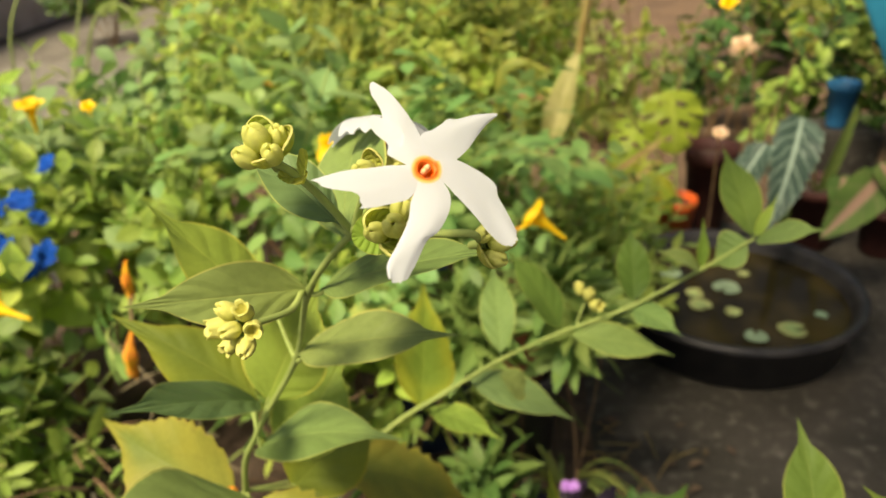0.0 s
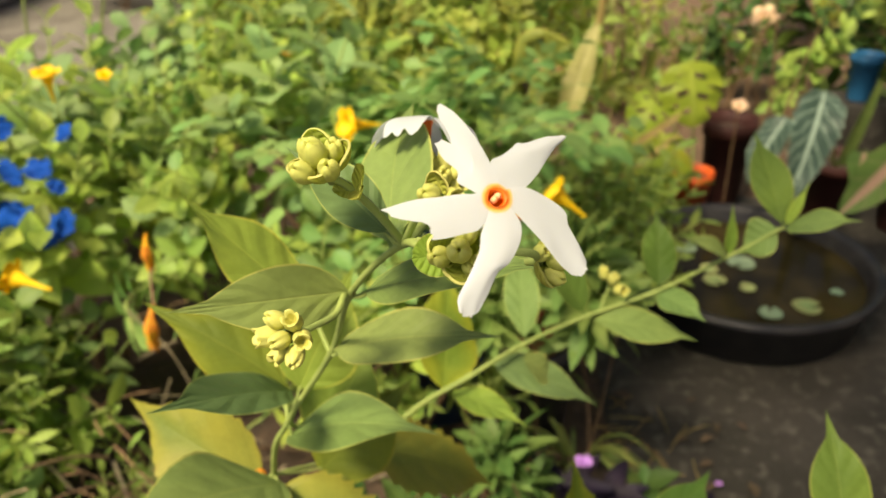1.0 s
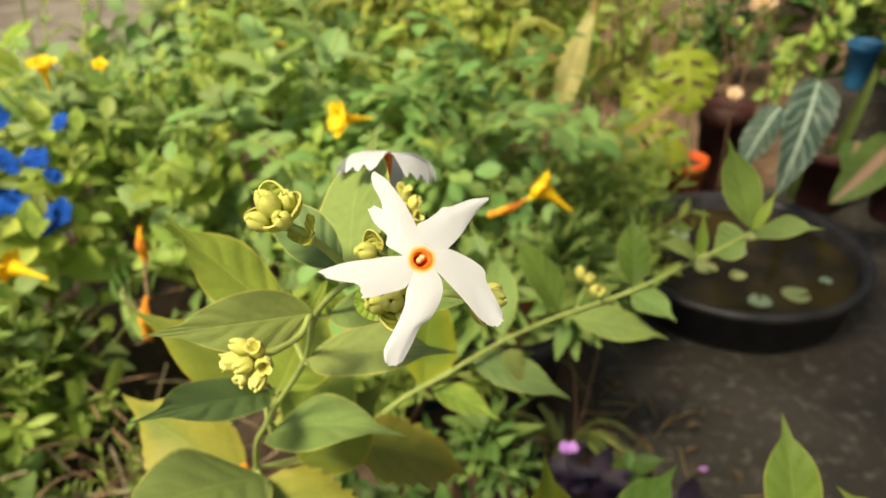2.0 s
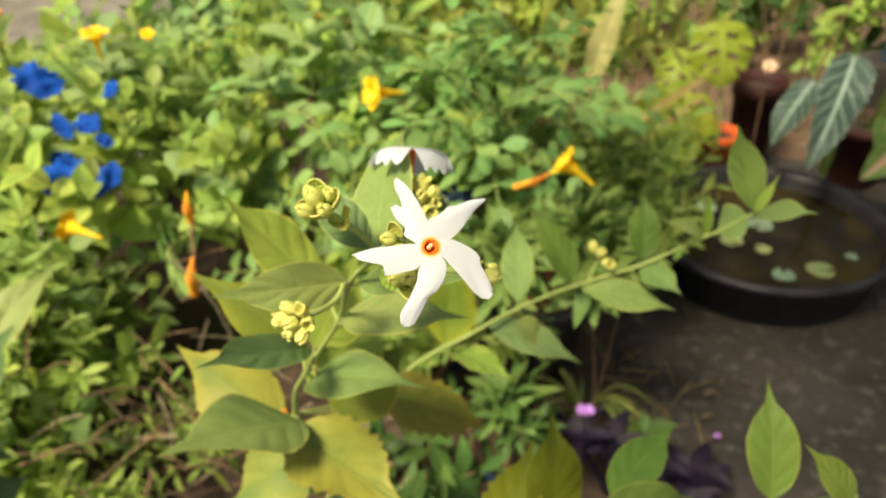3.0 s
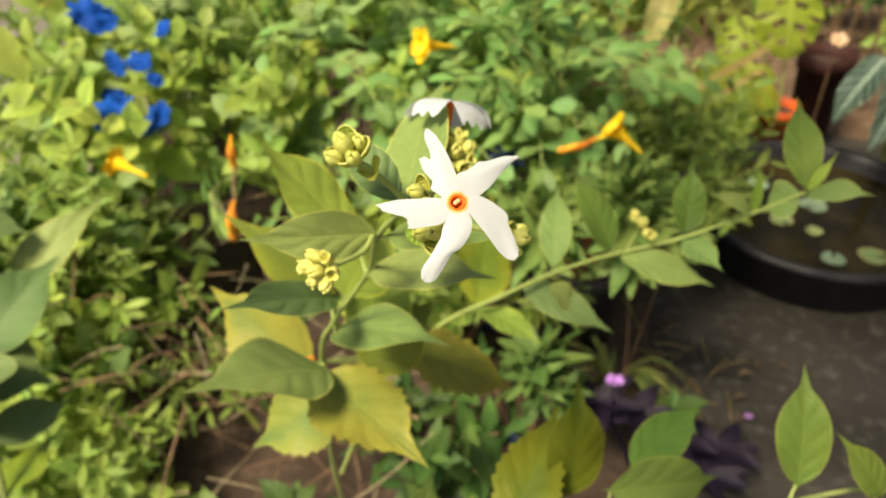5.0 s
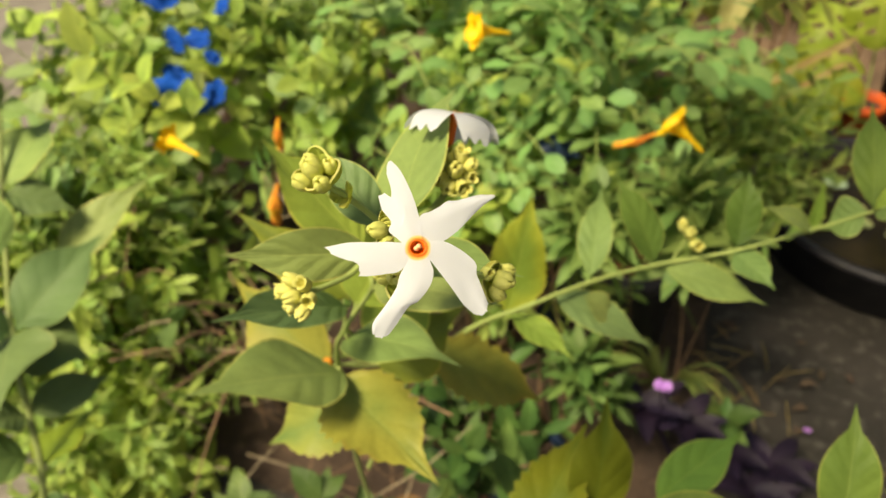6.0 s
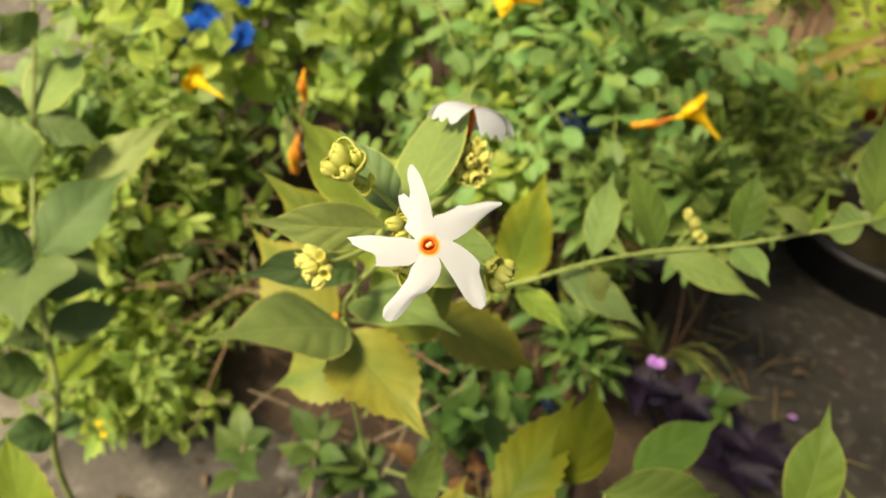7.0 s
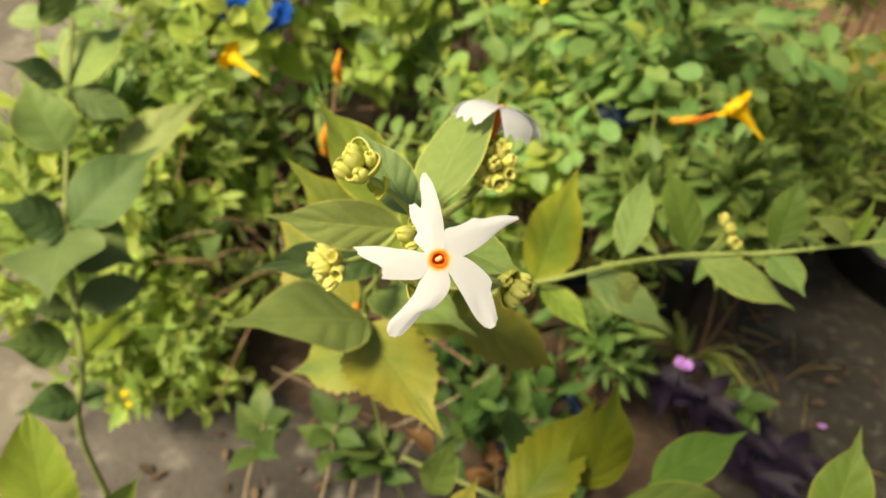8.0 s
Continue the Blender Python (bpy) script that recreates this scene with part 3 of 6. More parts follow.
# node, base, tip, width, upper side, material, arch, fullness towards the tip, teeth
JLEAVES = [
    (TOP, (-0.0285, 0.1499, 0.7817), (-0.0530, 0.1606, 0.8000), 0.0132, (0.31, -0.57, 0.76), M_JAS_DARK, 0.056, 0.91, 0.0),
    (TOP, (-0.0311, 0.1626, 0.7700), (-0.0289, 0.2265, 0.7879), 0.0255, (-0.40, -0.23, 0.89), M_JAS, 0.072, 0.96, 0.0),
    (N1, (-0.0439, 0.1775, 0.7501), (-0.0866, 0.1512, 0.7609), 0.0180, (0.55, -0.70, 0.46), M_JAS, 0.043, 0.91, 0.0),
    (N1, (-0.0430, 0.1760, 0.7500), (0.0112, 0.1440, 0.7780), 0.0190, (-0.10, -0.25, 0.94), M_JAS, 0.030, 0.85, 0.0),
    (N2, (-0.0665, 0.2190, 0.7133), (-0.1100, 0.2247, 0.7596), 0.0291, (0.69, -0.25, 0.68), M_JAS_PALE, -0.020, 0.85, 0.0),
    (N2, (-0.0616, 0.2057, 0.7072), (-0.0015, 0.1853, 0.7276), 0.0220, (-0.25, -0.30, 0.90), M_JAS, 0.060, 0.82, 0.0),
    (N3, (-0.0904, 0.2427, 0.6594), (-0.1480, 0.2492, 0.6998), 0.0305, (0.46, -0.50, 0.73), M_JAS_OLIVE, 0.057, 1.20, 0.0),
    (N3, (-0.0850, 0.2324, 0.6665), (-0.1027, 0.1559, 0.7237), 0.0238, (0.57, 0.40, 0.72), M_JAS_DARK, 0.028, 0.75, 0.0),
    (N3, (-0.0945, 0.2327, 0.6400), (-0.0248, 0.2110, 0.6632), 0.0321, (-0.30, 0.06, 0.95), M_JAS, 0.097, 0.87, 0.0),
    (N3, (-0.086, 0.236, 0.662), (-0.0600, 0.2550, 0.7120), 0.036, (0.12, -0.83, 0.55), M_JAS_PALE, 0.020, 1.0, 0.0),
    (N4, (-0.1170, 0.2632, 0.5806), (-0.1985, 0.2995, 0.6056), 0.0500, (-0.20, -0.75, 0.62), M_JAS_YEL, 0.080, 1.04, 0.14),
    (N4, (-0.1025, 0.2522, 0.5925), (-0.1463, 0.1747, 0.6496), 0.0470, (0.43, 0.36, 0.83), M_JAS, 0.046, 0.88, 0.03),
    (N4, (-0.1150, 0.2500, 0.5893), (-0.0377, 0.2079, 0.5742), 0.0530, (0.13, -0.10, 0.99), M_JAS_YEL, 0.047, 0.95, 0.20),
    (N4, (-0.0798, 0.3041, 0.5663), (-0.0041, 0.3405, 0.4950), 0.0440, (0.60, -0.29, 0.72), M_JAS_YEL, 0.080, 0.92, 0.24),
    (N4, (-0.0980, 0.2600, 0.5650), (-0.1615, 0.2409, 0.5234), 0.0440, (-0.17, -0.65, 0.74), M_JAS_TURN, 0.055, 0.88, 0.16),
    (N4, (-0.095, 0.270, 0.580), (-0.043, 0.285, 0.630), 0.044, (0.15, -0.75, 0.65), M_JAS_OLIVE, 0.04, 0.92, 0.05),
    (N3, (-0.085, 0.245, 0.62), (-0.060, 0.285, 0.655), 0.036, (0.10, -0.75, 0.65), M_JAS_PALE, 0.04, 0.92, 0.04),
    # second branch
    (None, (-0.0343, 0.3491, 0.5626), (-0.0341, 0.4375, 0.6052), 0.0441, (0.45, -0.40, 0.78), M_JAS_YOL, 0.038, 1.10, 0.05),
    (None, (-0.0300, 0.3477, 0.5682), (0.0160, 0.3178, 0.5667), 0.0200, (-0.03, -0.10, 0.99), M_JAS_PALE, 0.052, 0.80, 0.0),
    (None, (0.0164, 0.3686, 0.5883), (0.0142, 0.4368, 0.6182), 0.0228, (0.0, -0.40, 0.92), M_JAS, 0.056, 0.85, 0.0),
    (None, (-0.0066, 0.3600, 0.5800), (0.0644, 0.3694, 0.5364), 0.0290, (0.37, -0.34, 0.86), M_JAS_DARK, 0.066, 1.10, 0.0),
    (None, (0.0140, 0.3640, 0.5800), (0.0360, 0.3680, 0.5560), 0.0200, (0.30, -0.34, 0.88), M_JAS, 0.080, 0.80, 0.0),
    (None, (0.0565, 0.3960, 0.5880), (0.0217, 0.4250, 0.6351), 0.0290, (0.45, -0.49, 0.75), M_JAS_GRASS, 0.073, 0.80, 0.0),
    (None, (0.0600, 0.4000, 0.5830), (0.1323, 0.4010, 0.5636), 0.0243, (0.19, -0.46, 0.87), M_JAS, 0.065, 0.80, 0.0),
    (None, (0.1050, 0.4110, 0.5980), (0.1067, 0.4489, 0.6385), 0.0250, (0.16, -0.78, 0.60), M_JAS_GRASS, 0.056, 0.85, 0.0),
    (None, (0.1029, 0.4100, 0.5970), (0.1300, 0.3850, 0.5900), 0.0240, (0.05, -0.30, 0.95), M_JAS, 0.060, 0.85, 0.0),
    (None, (0.1420, 0.4010, 0.6290), (0.1092, 0.3900, 0.6480), 0.0150, (0.50, -0.30, 0.76), M_JAS, 0.062, 0.95, 0.0),
    (None, (0.142, 0.400, 0.629), (0.141, 0.405, 0.663), 0.008, (0.1, -0.85, 0.5), M_JAS_PALE, 0.03, 1.2, 0.0),
    (None, (0.1640, 0.3900, 0.6540), (0.1465, 0.3980, 0.6310), 0.0260, (-0.60, -0.45, 0.60), M_JAS, 0.040, 1.0, 0.0),
    (None, (0.1665, 0.3900, 0.6530), (0.1655, 0.4570, 0.6885), 0.0235, (-0.07, -0.72, 0.69), M_JAS_GRASS, 0.039, 0.88, 0.0),
    (None, (0.1665, 0.3900, 0.6530), (0.1923, 0.3560, 0.6750), 0.0180, (-0.55, -0.10, 0.80), M_JAS, 0.051, 0.85, 0.0),
    (None, (0.165, 0.386, 0.656), (0.183, 0.404, 0.677), 0.007, (0.1, -0.85, 0.5), M_JAS_PALE, 0.02, 1.2, 0.0),
    # low branch, some leaves with shade from above put into their colour
    ((0.148, 0.224, 0.562), (0.1539, 0.2327, 0.5648), (0.1549, 0.2806, 0.6131), 0.0302, (0.12, -0.71, 0.70), M_JAS_GRASS, 0.058, 0.86, 0.0),
    ((0.190, 0.226, 0.585), (0.1797, 0.2093, 0.5994), (0.1514, 0.2174, 0.6313), 0.0187, (0.47, -0.66, 0.59), M_JAS_GRASS, 0.040, 1.0, 0.0),
    ((0.062, 0.217, 0.510), (0.0691, 0.2437, 0.5475), (0.1209, 0.3153, 0.5358), 0.0275, (0.18, -0.10, 0.98), M_JAS_GRASS, 0.036, 1.0, 0.0),
    ((0.060, 0.216, 0.505), (0.0534, 0.2187, 0.5622), (0.1239, 0.2612, 0.5328), 0.0330, (0.40, -0.60, 0.60), M_JAS_LOW_SHADE, 0.079, 0.80, 0.0),
    ((0.030, 0.235, 0.460), (0.0397, 0.2555, 0.4961), (0.0376, 0.2920, 0.5724), 0.0409, (0.40, -0.82, 0.40), M_JAS_LOWY_SHADE, 0.057, 0.93, 0.05),
    ((0.030, 0.235, 0.460), (0.0028, 0.2103, 0.5074), (0.0293, 0.2988, 0.5378), 0.0400, (0.05, -0.44, 0.90), M_JAS_LOWY_SHADE, 0.056, 0.92, 0.20),
    ((-0.020, 0.29, 0.380), (-0.0035, 0.2682, 0.4724), (-0.0400, 0.3500, 0.4230), 0.0250, (0.30, -0.40, 0.80), M_JAS_LOW_SHADE, 0.033, 1.1, 0.03),
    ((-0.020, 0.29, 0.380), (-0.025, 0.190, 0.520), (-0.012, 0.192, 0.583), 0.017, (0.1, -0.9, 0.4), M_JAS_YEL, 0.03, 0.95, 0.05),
    ((-0.020, 0.29, 0.380), (-0.06, 0.24, 0.44), (-0.045, 0.25, 0.52), 0.025, (0.1, -0.8, 0.5), M_JAS_LOW_SHADE, 0.03, 0.95, 0.05),
]
random.seed(4)
for k, (node, base, tip, wid, face, mat, arch, full, teeth) in enumerate(JLEAVES):
    jpart(big_leaf(jas, base, tip, wid, face, mat, arch=arch, fold=0.12, teeth=teeth, seed=random.random(), wave=0.20 if teeth > 0.04 else 0.12, a=0.75, bb=full * 1.04, drip=0.16, tail=0.70, rows=44 if teeth else 32))
    if node is not None:
        n, q = Vector(node), Vector(base).lerp(Vector(tip), 0.07)
        jpart(add_mesh("leaf_stalk", stem_mesh("leaf_stalk", [n, n.lerp(q, 0.5) - Vector((0, 0, 0.001)), q], 0.0009, 0.0006, M_STEM, 6, 4), jas))


def bud_mesh(name, r, h, mouth, cream, lobes=4):
    """A pleated calyx cup whose lobes close or open round its mouth."""
    b = Mesher()
    prof = [(0.15, 0.0), (0.66, 0.10), (0.94, 0.30), (1.0, 0.50), (0.92, 0.70), (0.72 + 0.25 * mouth, 0.88), (0.30 + 1.0 * mouth, 1.0), (0.18 + 1.0 * mouth, 0.985), (0.12 + 0.85 * mouth, 0.86), (0.5 * mouth + 0.05, 0.62), (0.01, 0.58)]
    seg = 24
    pts, uvs = [], []
    for i, (q, z) in enumerate(prof):
        for k in range(seg + 1):
            a = 2 * math.pi * k / seg
            pleat = abs(math.cos(a * lobes / 2))
            w = 1 - 0.17 * (1 - pleat) ** 3 * min(1, z * 1.6)
            top = h * (z - 0.20 * (1 - pleat) ** 2 * max(0, z - 0.45) / 0.55)
            flare = 1 + (0.18 * mouth * pleat if z > 0.9 else 0)
            pts.append(Vector((r * q * w * flare * math.cos(a), r * q * w * flare * math.sin(a), top)))
            uvs.append((k / seg, i / len(prof)))
    b.grid(pts, uvs, len(prof), seg + 1)
    me = b.mesh(name, M_BUD_TIP if cream else M_BUD, M_BUD_IN)
    for i, f in enumerate(me.polygons):
        f.material_index = 1 if i >= seg * 8 else 0
    return me


BUDS = [bud_mesh("bud", 0.0027, 0.0066, 0.25, False), bud_mesh("bud", 0.0028, 0.0076, 0.02, False, 3), bud_mesh("bud", 0.0024, 0.0062, 0.55, True), bud_mesh("bud", 0.0024, 0.0068, 0.15, True)]


def scoop_mesh(r, h):
    """A cupped bract: half of an egg shell with a thick rounded rim, hollow side towards +x."""
    b = Mesher()
    rows, cols = 9, 11
    outer, inner, uvs = [], [], []
    for i in range(rows):
        s = i / (rows - 1)
        q = math.sin(math.pi * (0.06 + 0.60 * s)) ** 0.8
        z = h * s
        for j in range(cols):
            u = 2 * j / (cols - 1) - 1
            a = math.pi + u * (1.75 - 0.75 * s * s)
            zz = z - 0.25 * h * s * u * u
            outer.append(Vector((r * q * math.cos(a) + r * 0.35, r * q * math.sin(a), zz)))
            inner.append(Vector((r * 0.86 * q * math.cos(a) + r * 0.35, r * 0.86 * q * math.sin(a), zz + 0.03 * h * (1 - s))))
            uvs.append((j / (cols - 1), s))
    b.grid(outer, uvs, rows, cols)
    b.grid(inner, uvs, rows, cols, 0, flip=True)
    rim = [k for k in range(0, rows * cols, cols)] + [(rows - 1) * cols + j for j in range(1, cols)] + [k * cols + cols - 1 for k in range(rows - 2, -1, -1)]
    o = len(b.v)
    b.v += [outer[k] for k in rim] + [inner[k] for k in rim]
    n = len(rim)
    for k in range(n - 1):
        b.f.append([o + k, o + k + 1, o + n + k + 1, o + n + k])
        b.uv += [(0.99, 0.5)] * 4
        b.mi.append(0)
    return b.mesh("bract", M_BRACT)


SCOOP = scoop_mesh(0.0040, 0.0078)


def bud_cluster(at, axis, size, buds, bracts, cream=False, label="", spin=0.9):
    """A head of calyx cups between cupped bracts on its stalk."""
    axis = Vector(axis).normalized()
    head = jpart(add_mesh("bud_head", stem_mesh("bud_head", [Vector(at) - axis * 0.004 * size, Vector(at), Vector(at) + axis * 0.002 * size], 0.0009, 0.0018 * size, M_STEM, 8, 3), jas, label))
    e1 = axis.orthogonal().normalized()
    e2 = axis.cross(e1)
    for k in range(buds):
        a = 2 * math.pi * k / max(1, buds - 1) + spin + 0.5
        rad = 0.0 if k == 0 else 1.0
        out = (e1 * math.cos(a) + e2 * math.sin(a)) * rad
        p = Vector(at) + out * 0.0028 * size + axis * (0.0006 if k else 0.0022) * size
        b = add_mesh("bud", BUDS[(2 if k % 3 else 3) if cream else (0 if k % 4 == 3 else 1)], head)
        b.matrix_world = aim(p, axis + out * (0.75 if cream else 0.4), a) @ Matrix.Scale(size * random.uniform(0.85, 1.1) * (1.0 if cream or k == 0 else 0.86), 4)
    for k in range(bracts):
        a = 2 * math.pi * k / bracts + spin
        out = e1 * math.cos(a) + e2 * math.sin(a)
        d = (axis + out * (0.30 + 0.20 * (k % 2))).normalized()
        x = (-out - d * (-out).dot(d)).normalized()
        m = Matrix((x, d.cross(x), d)).transposed().to_4x4()
        o = add_mesh("bract", SCOOP, head)
        o.matrix_world = Matrix.Translation(Vector(at) + out * 0.0020 * size - axis * 0.001 * size) @ m @ Matrix.Scale(size * random.uniform(0.85, 1.1), 4)
    return head


def stalk(pts, r=0.0008):
    jpart(add_mesh("flower_stalk", stem_mesh("flower_stalk", pts, r * 1.2, r, M_STEM, 8, 5), jas))


BA, BB = Vector((-0.0395, 0.140, 0.8045)), Vector((-0.0525, 0.143, 0.760))
stalk([TOP, (-0.031, 0.145, 0.791), (-0.036, 0.141, 0.799), BA - Vector((0, 0, 0.003))])
bud_cluster(BA - Vector((0, 0, 0.002)), (-0.2, -0.45, 0.85), 0.98, 5, 4, label="yellow-green bud head between cupped bracts")
for tip in ((-0.0385, 0.1395, 0.7985), (-0.0315, 0.1370, 0.8050), (-0.0325, 0.1355, 0.7985)):
    jpart(big_leaf(jas, (-0.0342, 0.1415, 0.7975), tip, 0.0042, (-0.2, -0.7, 0.7), M_BRACT, rows=12, cols=7, arch=-0.10, fold=0.5, a=0.6, bb=0.7, petiole=0.0))
stalk([(-0.047, 0.175, 0.750), (-0.047, 0.163, 0.752), (-0.050, 0.150, 0.757), BB])
bud_cluster(BB, (-0.35, -0.80, 0.30), 1.0, 7, 0, cream=True, label="pale yellow head of opening calyx cups")
FH, FI = Vector((-0.0122, 0.1195, 0.7945)), Vector((-0.0153, 0.1215, 0.8045))
stalk([TOP, (-0.022, 0.137, 0.787), FH - Vector((0, 0, 0.003))])
bud_cluster(FH, (0.0, -0.75, 0.55), 0.92, 4, 3, label="yellow-green calyx head below the open flower")
bud_cluster(FI, (-0.4, -0.70, 0.55), 0.66, 2, 2)
stalk([TOP, (-0.020, 0.136, 0.796), FI])
jpart(big_leaf(jas, (-0.0135, 0.1230, 0.7930), (-0.0212, 0.1215, 0.7925), 0.0085, (0.0, -0.8, 0.6), M_JAS_LIME, rows=18, cols=7, arch=-0.05, fold=0.25, a=0.35, bb=0.55, petiole=0.0))
FR = Vector((0.0035, 0.1365, 0.7830))
stalk([(-0.022, 0.142, 0.785), (-0.008, 0.136, 0.786), (0.001, 0.131, 0.788), FR])
bud_cluster(FR, (0.75, -0.5, 0.35), 0.85, 4, 3, label="green bud head between bracts")
F2 = Vector((-0.0205, 0.190, 0.7755))
stalk([TOP, (-0.024, 0.160, 0.778), (-0.023, 0.180, 0.771), F2], 0.0011)
bud_cluster(F2, (0.25, -0.55, 0.70), 1.08, 9, 2, cream=True, label="pale calyx head below the drooping flower")
stalk([(0.066, 0.401, 0.587), (0.070, 0.408, 0.594), (0.074, 0.414, 0.599)], 0.0006)
bud_cluster((0.0745, 0.4145, 0.600), (0.1, -0.5, 0.8), 1.6, 3, 0, cream=True, label="tiny cream buds on a thin stalk")
bud_cluster(Vector(N4) + Vector((-0.002, -0.006, 0.001)), (-0.3, -0.8, 0.5), 0.6, 1, 0)
knob = bmesh.new()
bmesh.ops.create_icosphere(knob, subdivisions=2, radius=0.0032)
kb = jpart(part("bud_scar", knob, M_OPETAL, jas, "small reddish bud scar at a stem node"))
kb.location = (-0.1185, 0.2575, 0.5925)


def petal_mesh(centre, axis, normal, near, far, end, bend, seed, rag=0.17):
    """One petal between its two long edges and its lobed end, all in millimetres along and across its axis; v of the UVs grows with the distance from the throat."""
    y = axis.normalized()
    z = (normal - y * normal.dot(y)).normalized()
    x = y.cross(z)
    rows, cols = 26, 17

    def curve(pts, count):
        line = spline([(p[0], p[1], 0) for p in pts], 8)
        step = [0.0]
        for p, q in zip(line, line[1:]):
            step.append(step[-1] + (q - p).length)
        out, k = [], 0
        for i in range(count):
            want = step[-1] * i / (count - 1)
            while k < len(line) - 2 and step[k + 1] < want:
                k += 1
            out.append(line[k].lerp(line[k + 1], min(1.0, (want - step[k]) / max(1e-6, step[k + 1] - step[k]))))
        return out

    a, c, top = curve(near, rows), curve(far, rows), curve(end, cols)
    b = Mesher()
    for under in (False, True):
        pts, uvs = [], []
        for i in range(rows):
            v = i / (rows - 1)
            for j in range(cols):
                u = j / (cols - 1)
                low = a[0].lerp(c[0], u)
                flat = low * (1 - v) + top[j] * v + a[i] * (1 - u) + c[i] * u - (a[0] * (1 - u) * (1 - v) + c[0] * u * (1 - v) + top[0] * (1 - u) * v + top[-1] * u * v)
                if flat.length < 1.6:
                    flat = flat.normalized() * 1.6
                jag = rag * v ** 4 * (math.sin(j * 2.3 + seed * 9) + 0.7 * math.sin(j * 4.9 + seed * 5))
                p, q = (flat.x + jag) / 1000, flat.y / 1000
                s = p / 0.020
                h = bend * 0.020 * math.sin(min(1.0, s) * math.pi) - 0.0004 * (2 * u - 1) ** 2 * min(1.0, s * 3) + 0.00035 * math.sin(seed * 7 + s * 5 + u * 4) * s + 0.00007 * math.sin(u * 11 + seed) * s
                if under:
                    h -= 0.00035 * (1 - (2 * u - 1) ** 2) ** 0.5 * (1 - v ** 6) + 0.00003
                at = centre + y * p + x * q + z * h
                pts.append(at)
                uvs.append((u, min(1.0, (at - centre).length / 0.02)))
        b.grid(pts, uvs, rows, cols, 0, flip=under)
    return b.mesh("petal", M_PETAL)


def star_flower(centre, normal, petals, tube_len, label):
    """Corolla tube with rim and stamens, and its petals."""
    centre, normal = Vector(centre), Vector(normal).normalized()
    m = aim(centre, normal)
    bm = bmesh.new()
    lathe(bm, [(0.0010, -tube_len), (0.0013, -tube_len * 0.5), (0.0015, -0.0006), (0.0018, 0.0003), (0.0016, 0.0004), (0.0012, -0.0008), (0.0009, -0.003), (0.0001, -0.004)], 20, m)
    fl = jpart(part("flower", bm, M_TUBE, jas, label))
    for k, (axis, near, far, end, bend) in enumerate(petals):
        add_mesh("petal", petal_mesh(centre + normal * 0.00025 * (1 + k % 3), Vector(axis), normal, near, far, end, bend, k * 0.37 + 0.1), fl)
    for k in range(2):
        bm = bmesh.new()
        bmesh.ops.create_uvsphere(bm, u_segments=8, v_segments=6, radius=0.00062, matrix=m @ pose(0.00026 * (2 * k - 1), 0.0003 * k, -0.0008 + 0.0007 * k) @ Matrix.Diagonal((1, 1, 1.7, 1)))
        part("stamen", bm, M_STAMEN, fl)
    return fl


FN = (0.30, -0.68, 0.67)
star_flower(FC, FN, [
    ((-0.0177, -0.0058, 0.0010), [(0.6, 1.5), (3.4, 1.1), (6.2, 1.3), (9.2, 1.2), (13.8, 1.2), (18.7, 0.3)], [(0.3, -1.8), (2.1, -3.2), (4.0, -4.8), (6.5, -5.2), (9.6, -5.6), (12.0, -5.6)], [(18.7, 0.3), (16.6, -1.5), (12.3, -3.0), (11.7, -4.4), (12.0, -5.6)], 0.02),
    ((-0.0064, -0.0132, -0.0131), [(0.6, 1.2), (3.0, 0.6), (6.5, 0.6), (9.3, 0.0), (13.7, 0.3), (17.5, 0.8), (19.3, 0.0)], [(0.3, -1.8), (1.5, -3.8), (3.0, -5.2), (5.8, -5.8), (9.4, -5.2), (11.4, -4.0), (15.4, -3.6), (18.2, -3.2)], [(19.3, 0.0), (19.8, -1.0), (19.4, -2.2), (18.2, -3.2)], 0.025),
    ((0.0140, -0.0020, -0.0136), [(0.6, 1.2), (3.4, 0.1), (6.3, 0.3), (10.7, 0.8), (15.0, 1.4), (18.0, 1.2)], [(0.3, -1.8), (1.5, -3.6), (3.6, -5.1), (7.6, -6.2), (10.8, -6.3), (12.3, -4.9), (14.6, -4.0), (18.6, -2.3)], [(18.0, 1.2), (19.3, 0.4), (19.5, -0.8), (18.6, -2.3)], 0.025),
    ((0.0119, 0.0152, 0.0042), [(0.6, 1.2), (2.8, 0.8), (5.3, 1.8), (9.4, 1.7), (13.0, 1.0), (16.8, 0.4), (19.9, 0.4)], [(0.3, -1.8), (2.2, -3.4), (4.4, -5.2), (6.6, -4.7), (9.4, -4.5), (11.0, -4.6), (12.6, -3.6), (17.5, -2.1), (20.0, -0.6)], [(19.9, 0.4), (20.2, 0.1), (20.2, -0.3), (20.0, -0.6)], 0.02),
    ((-0.0098, 0.0118, 0.0115), [(0.6, 1.2), (3.8, 2.1), (7.2, 2.5), (11.3, 2.6), (16.4, 2.1), (19.2, 1.0)], [(0.3, -1.8), (3.1, -3.2), (5.3, -4.4), (7.0, -3.3), (10.0, -4.2), (13.1, -4.0)], [(19.2, 1.0), (19.4, 0.2), (17.0, -0.8), (13.9, -1.0), (12.0, -1.6), (13.2, -2.8), (13.1, -4.0)], 0.02),
], 0.009, "open white star flower with bright orange throat")
FC2, FN2 = Vector((-0.0235, 0.2040, 0.7895)), Vector((0.06, 0.55, 0.83)).normalized()
E1 = (Vector((1, 0, 0)) - FN2 * FN2.x).normalized()
E2 = FN2.cross(E1)
DROOP = []
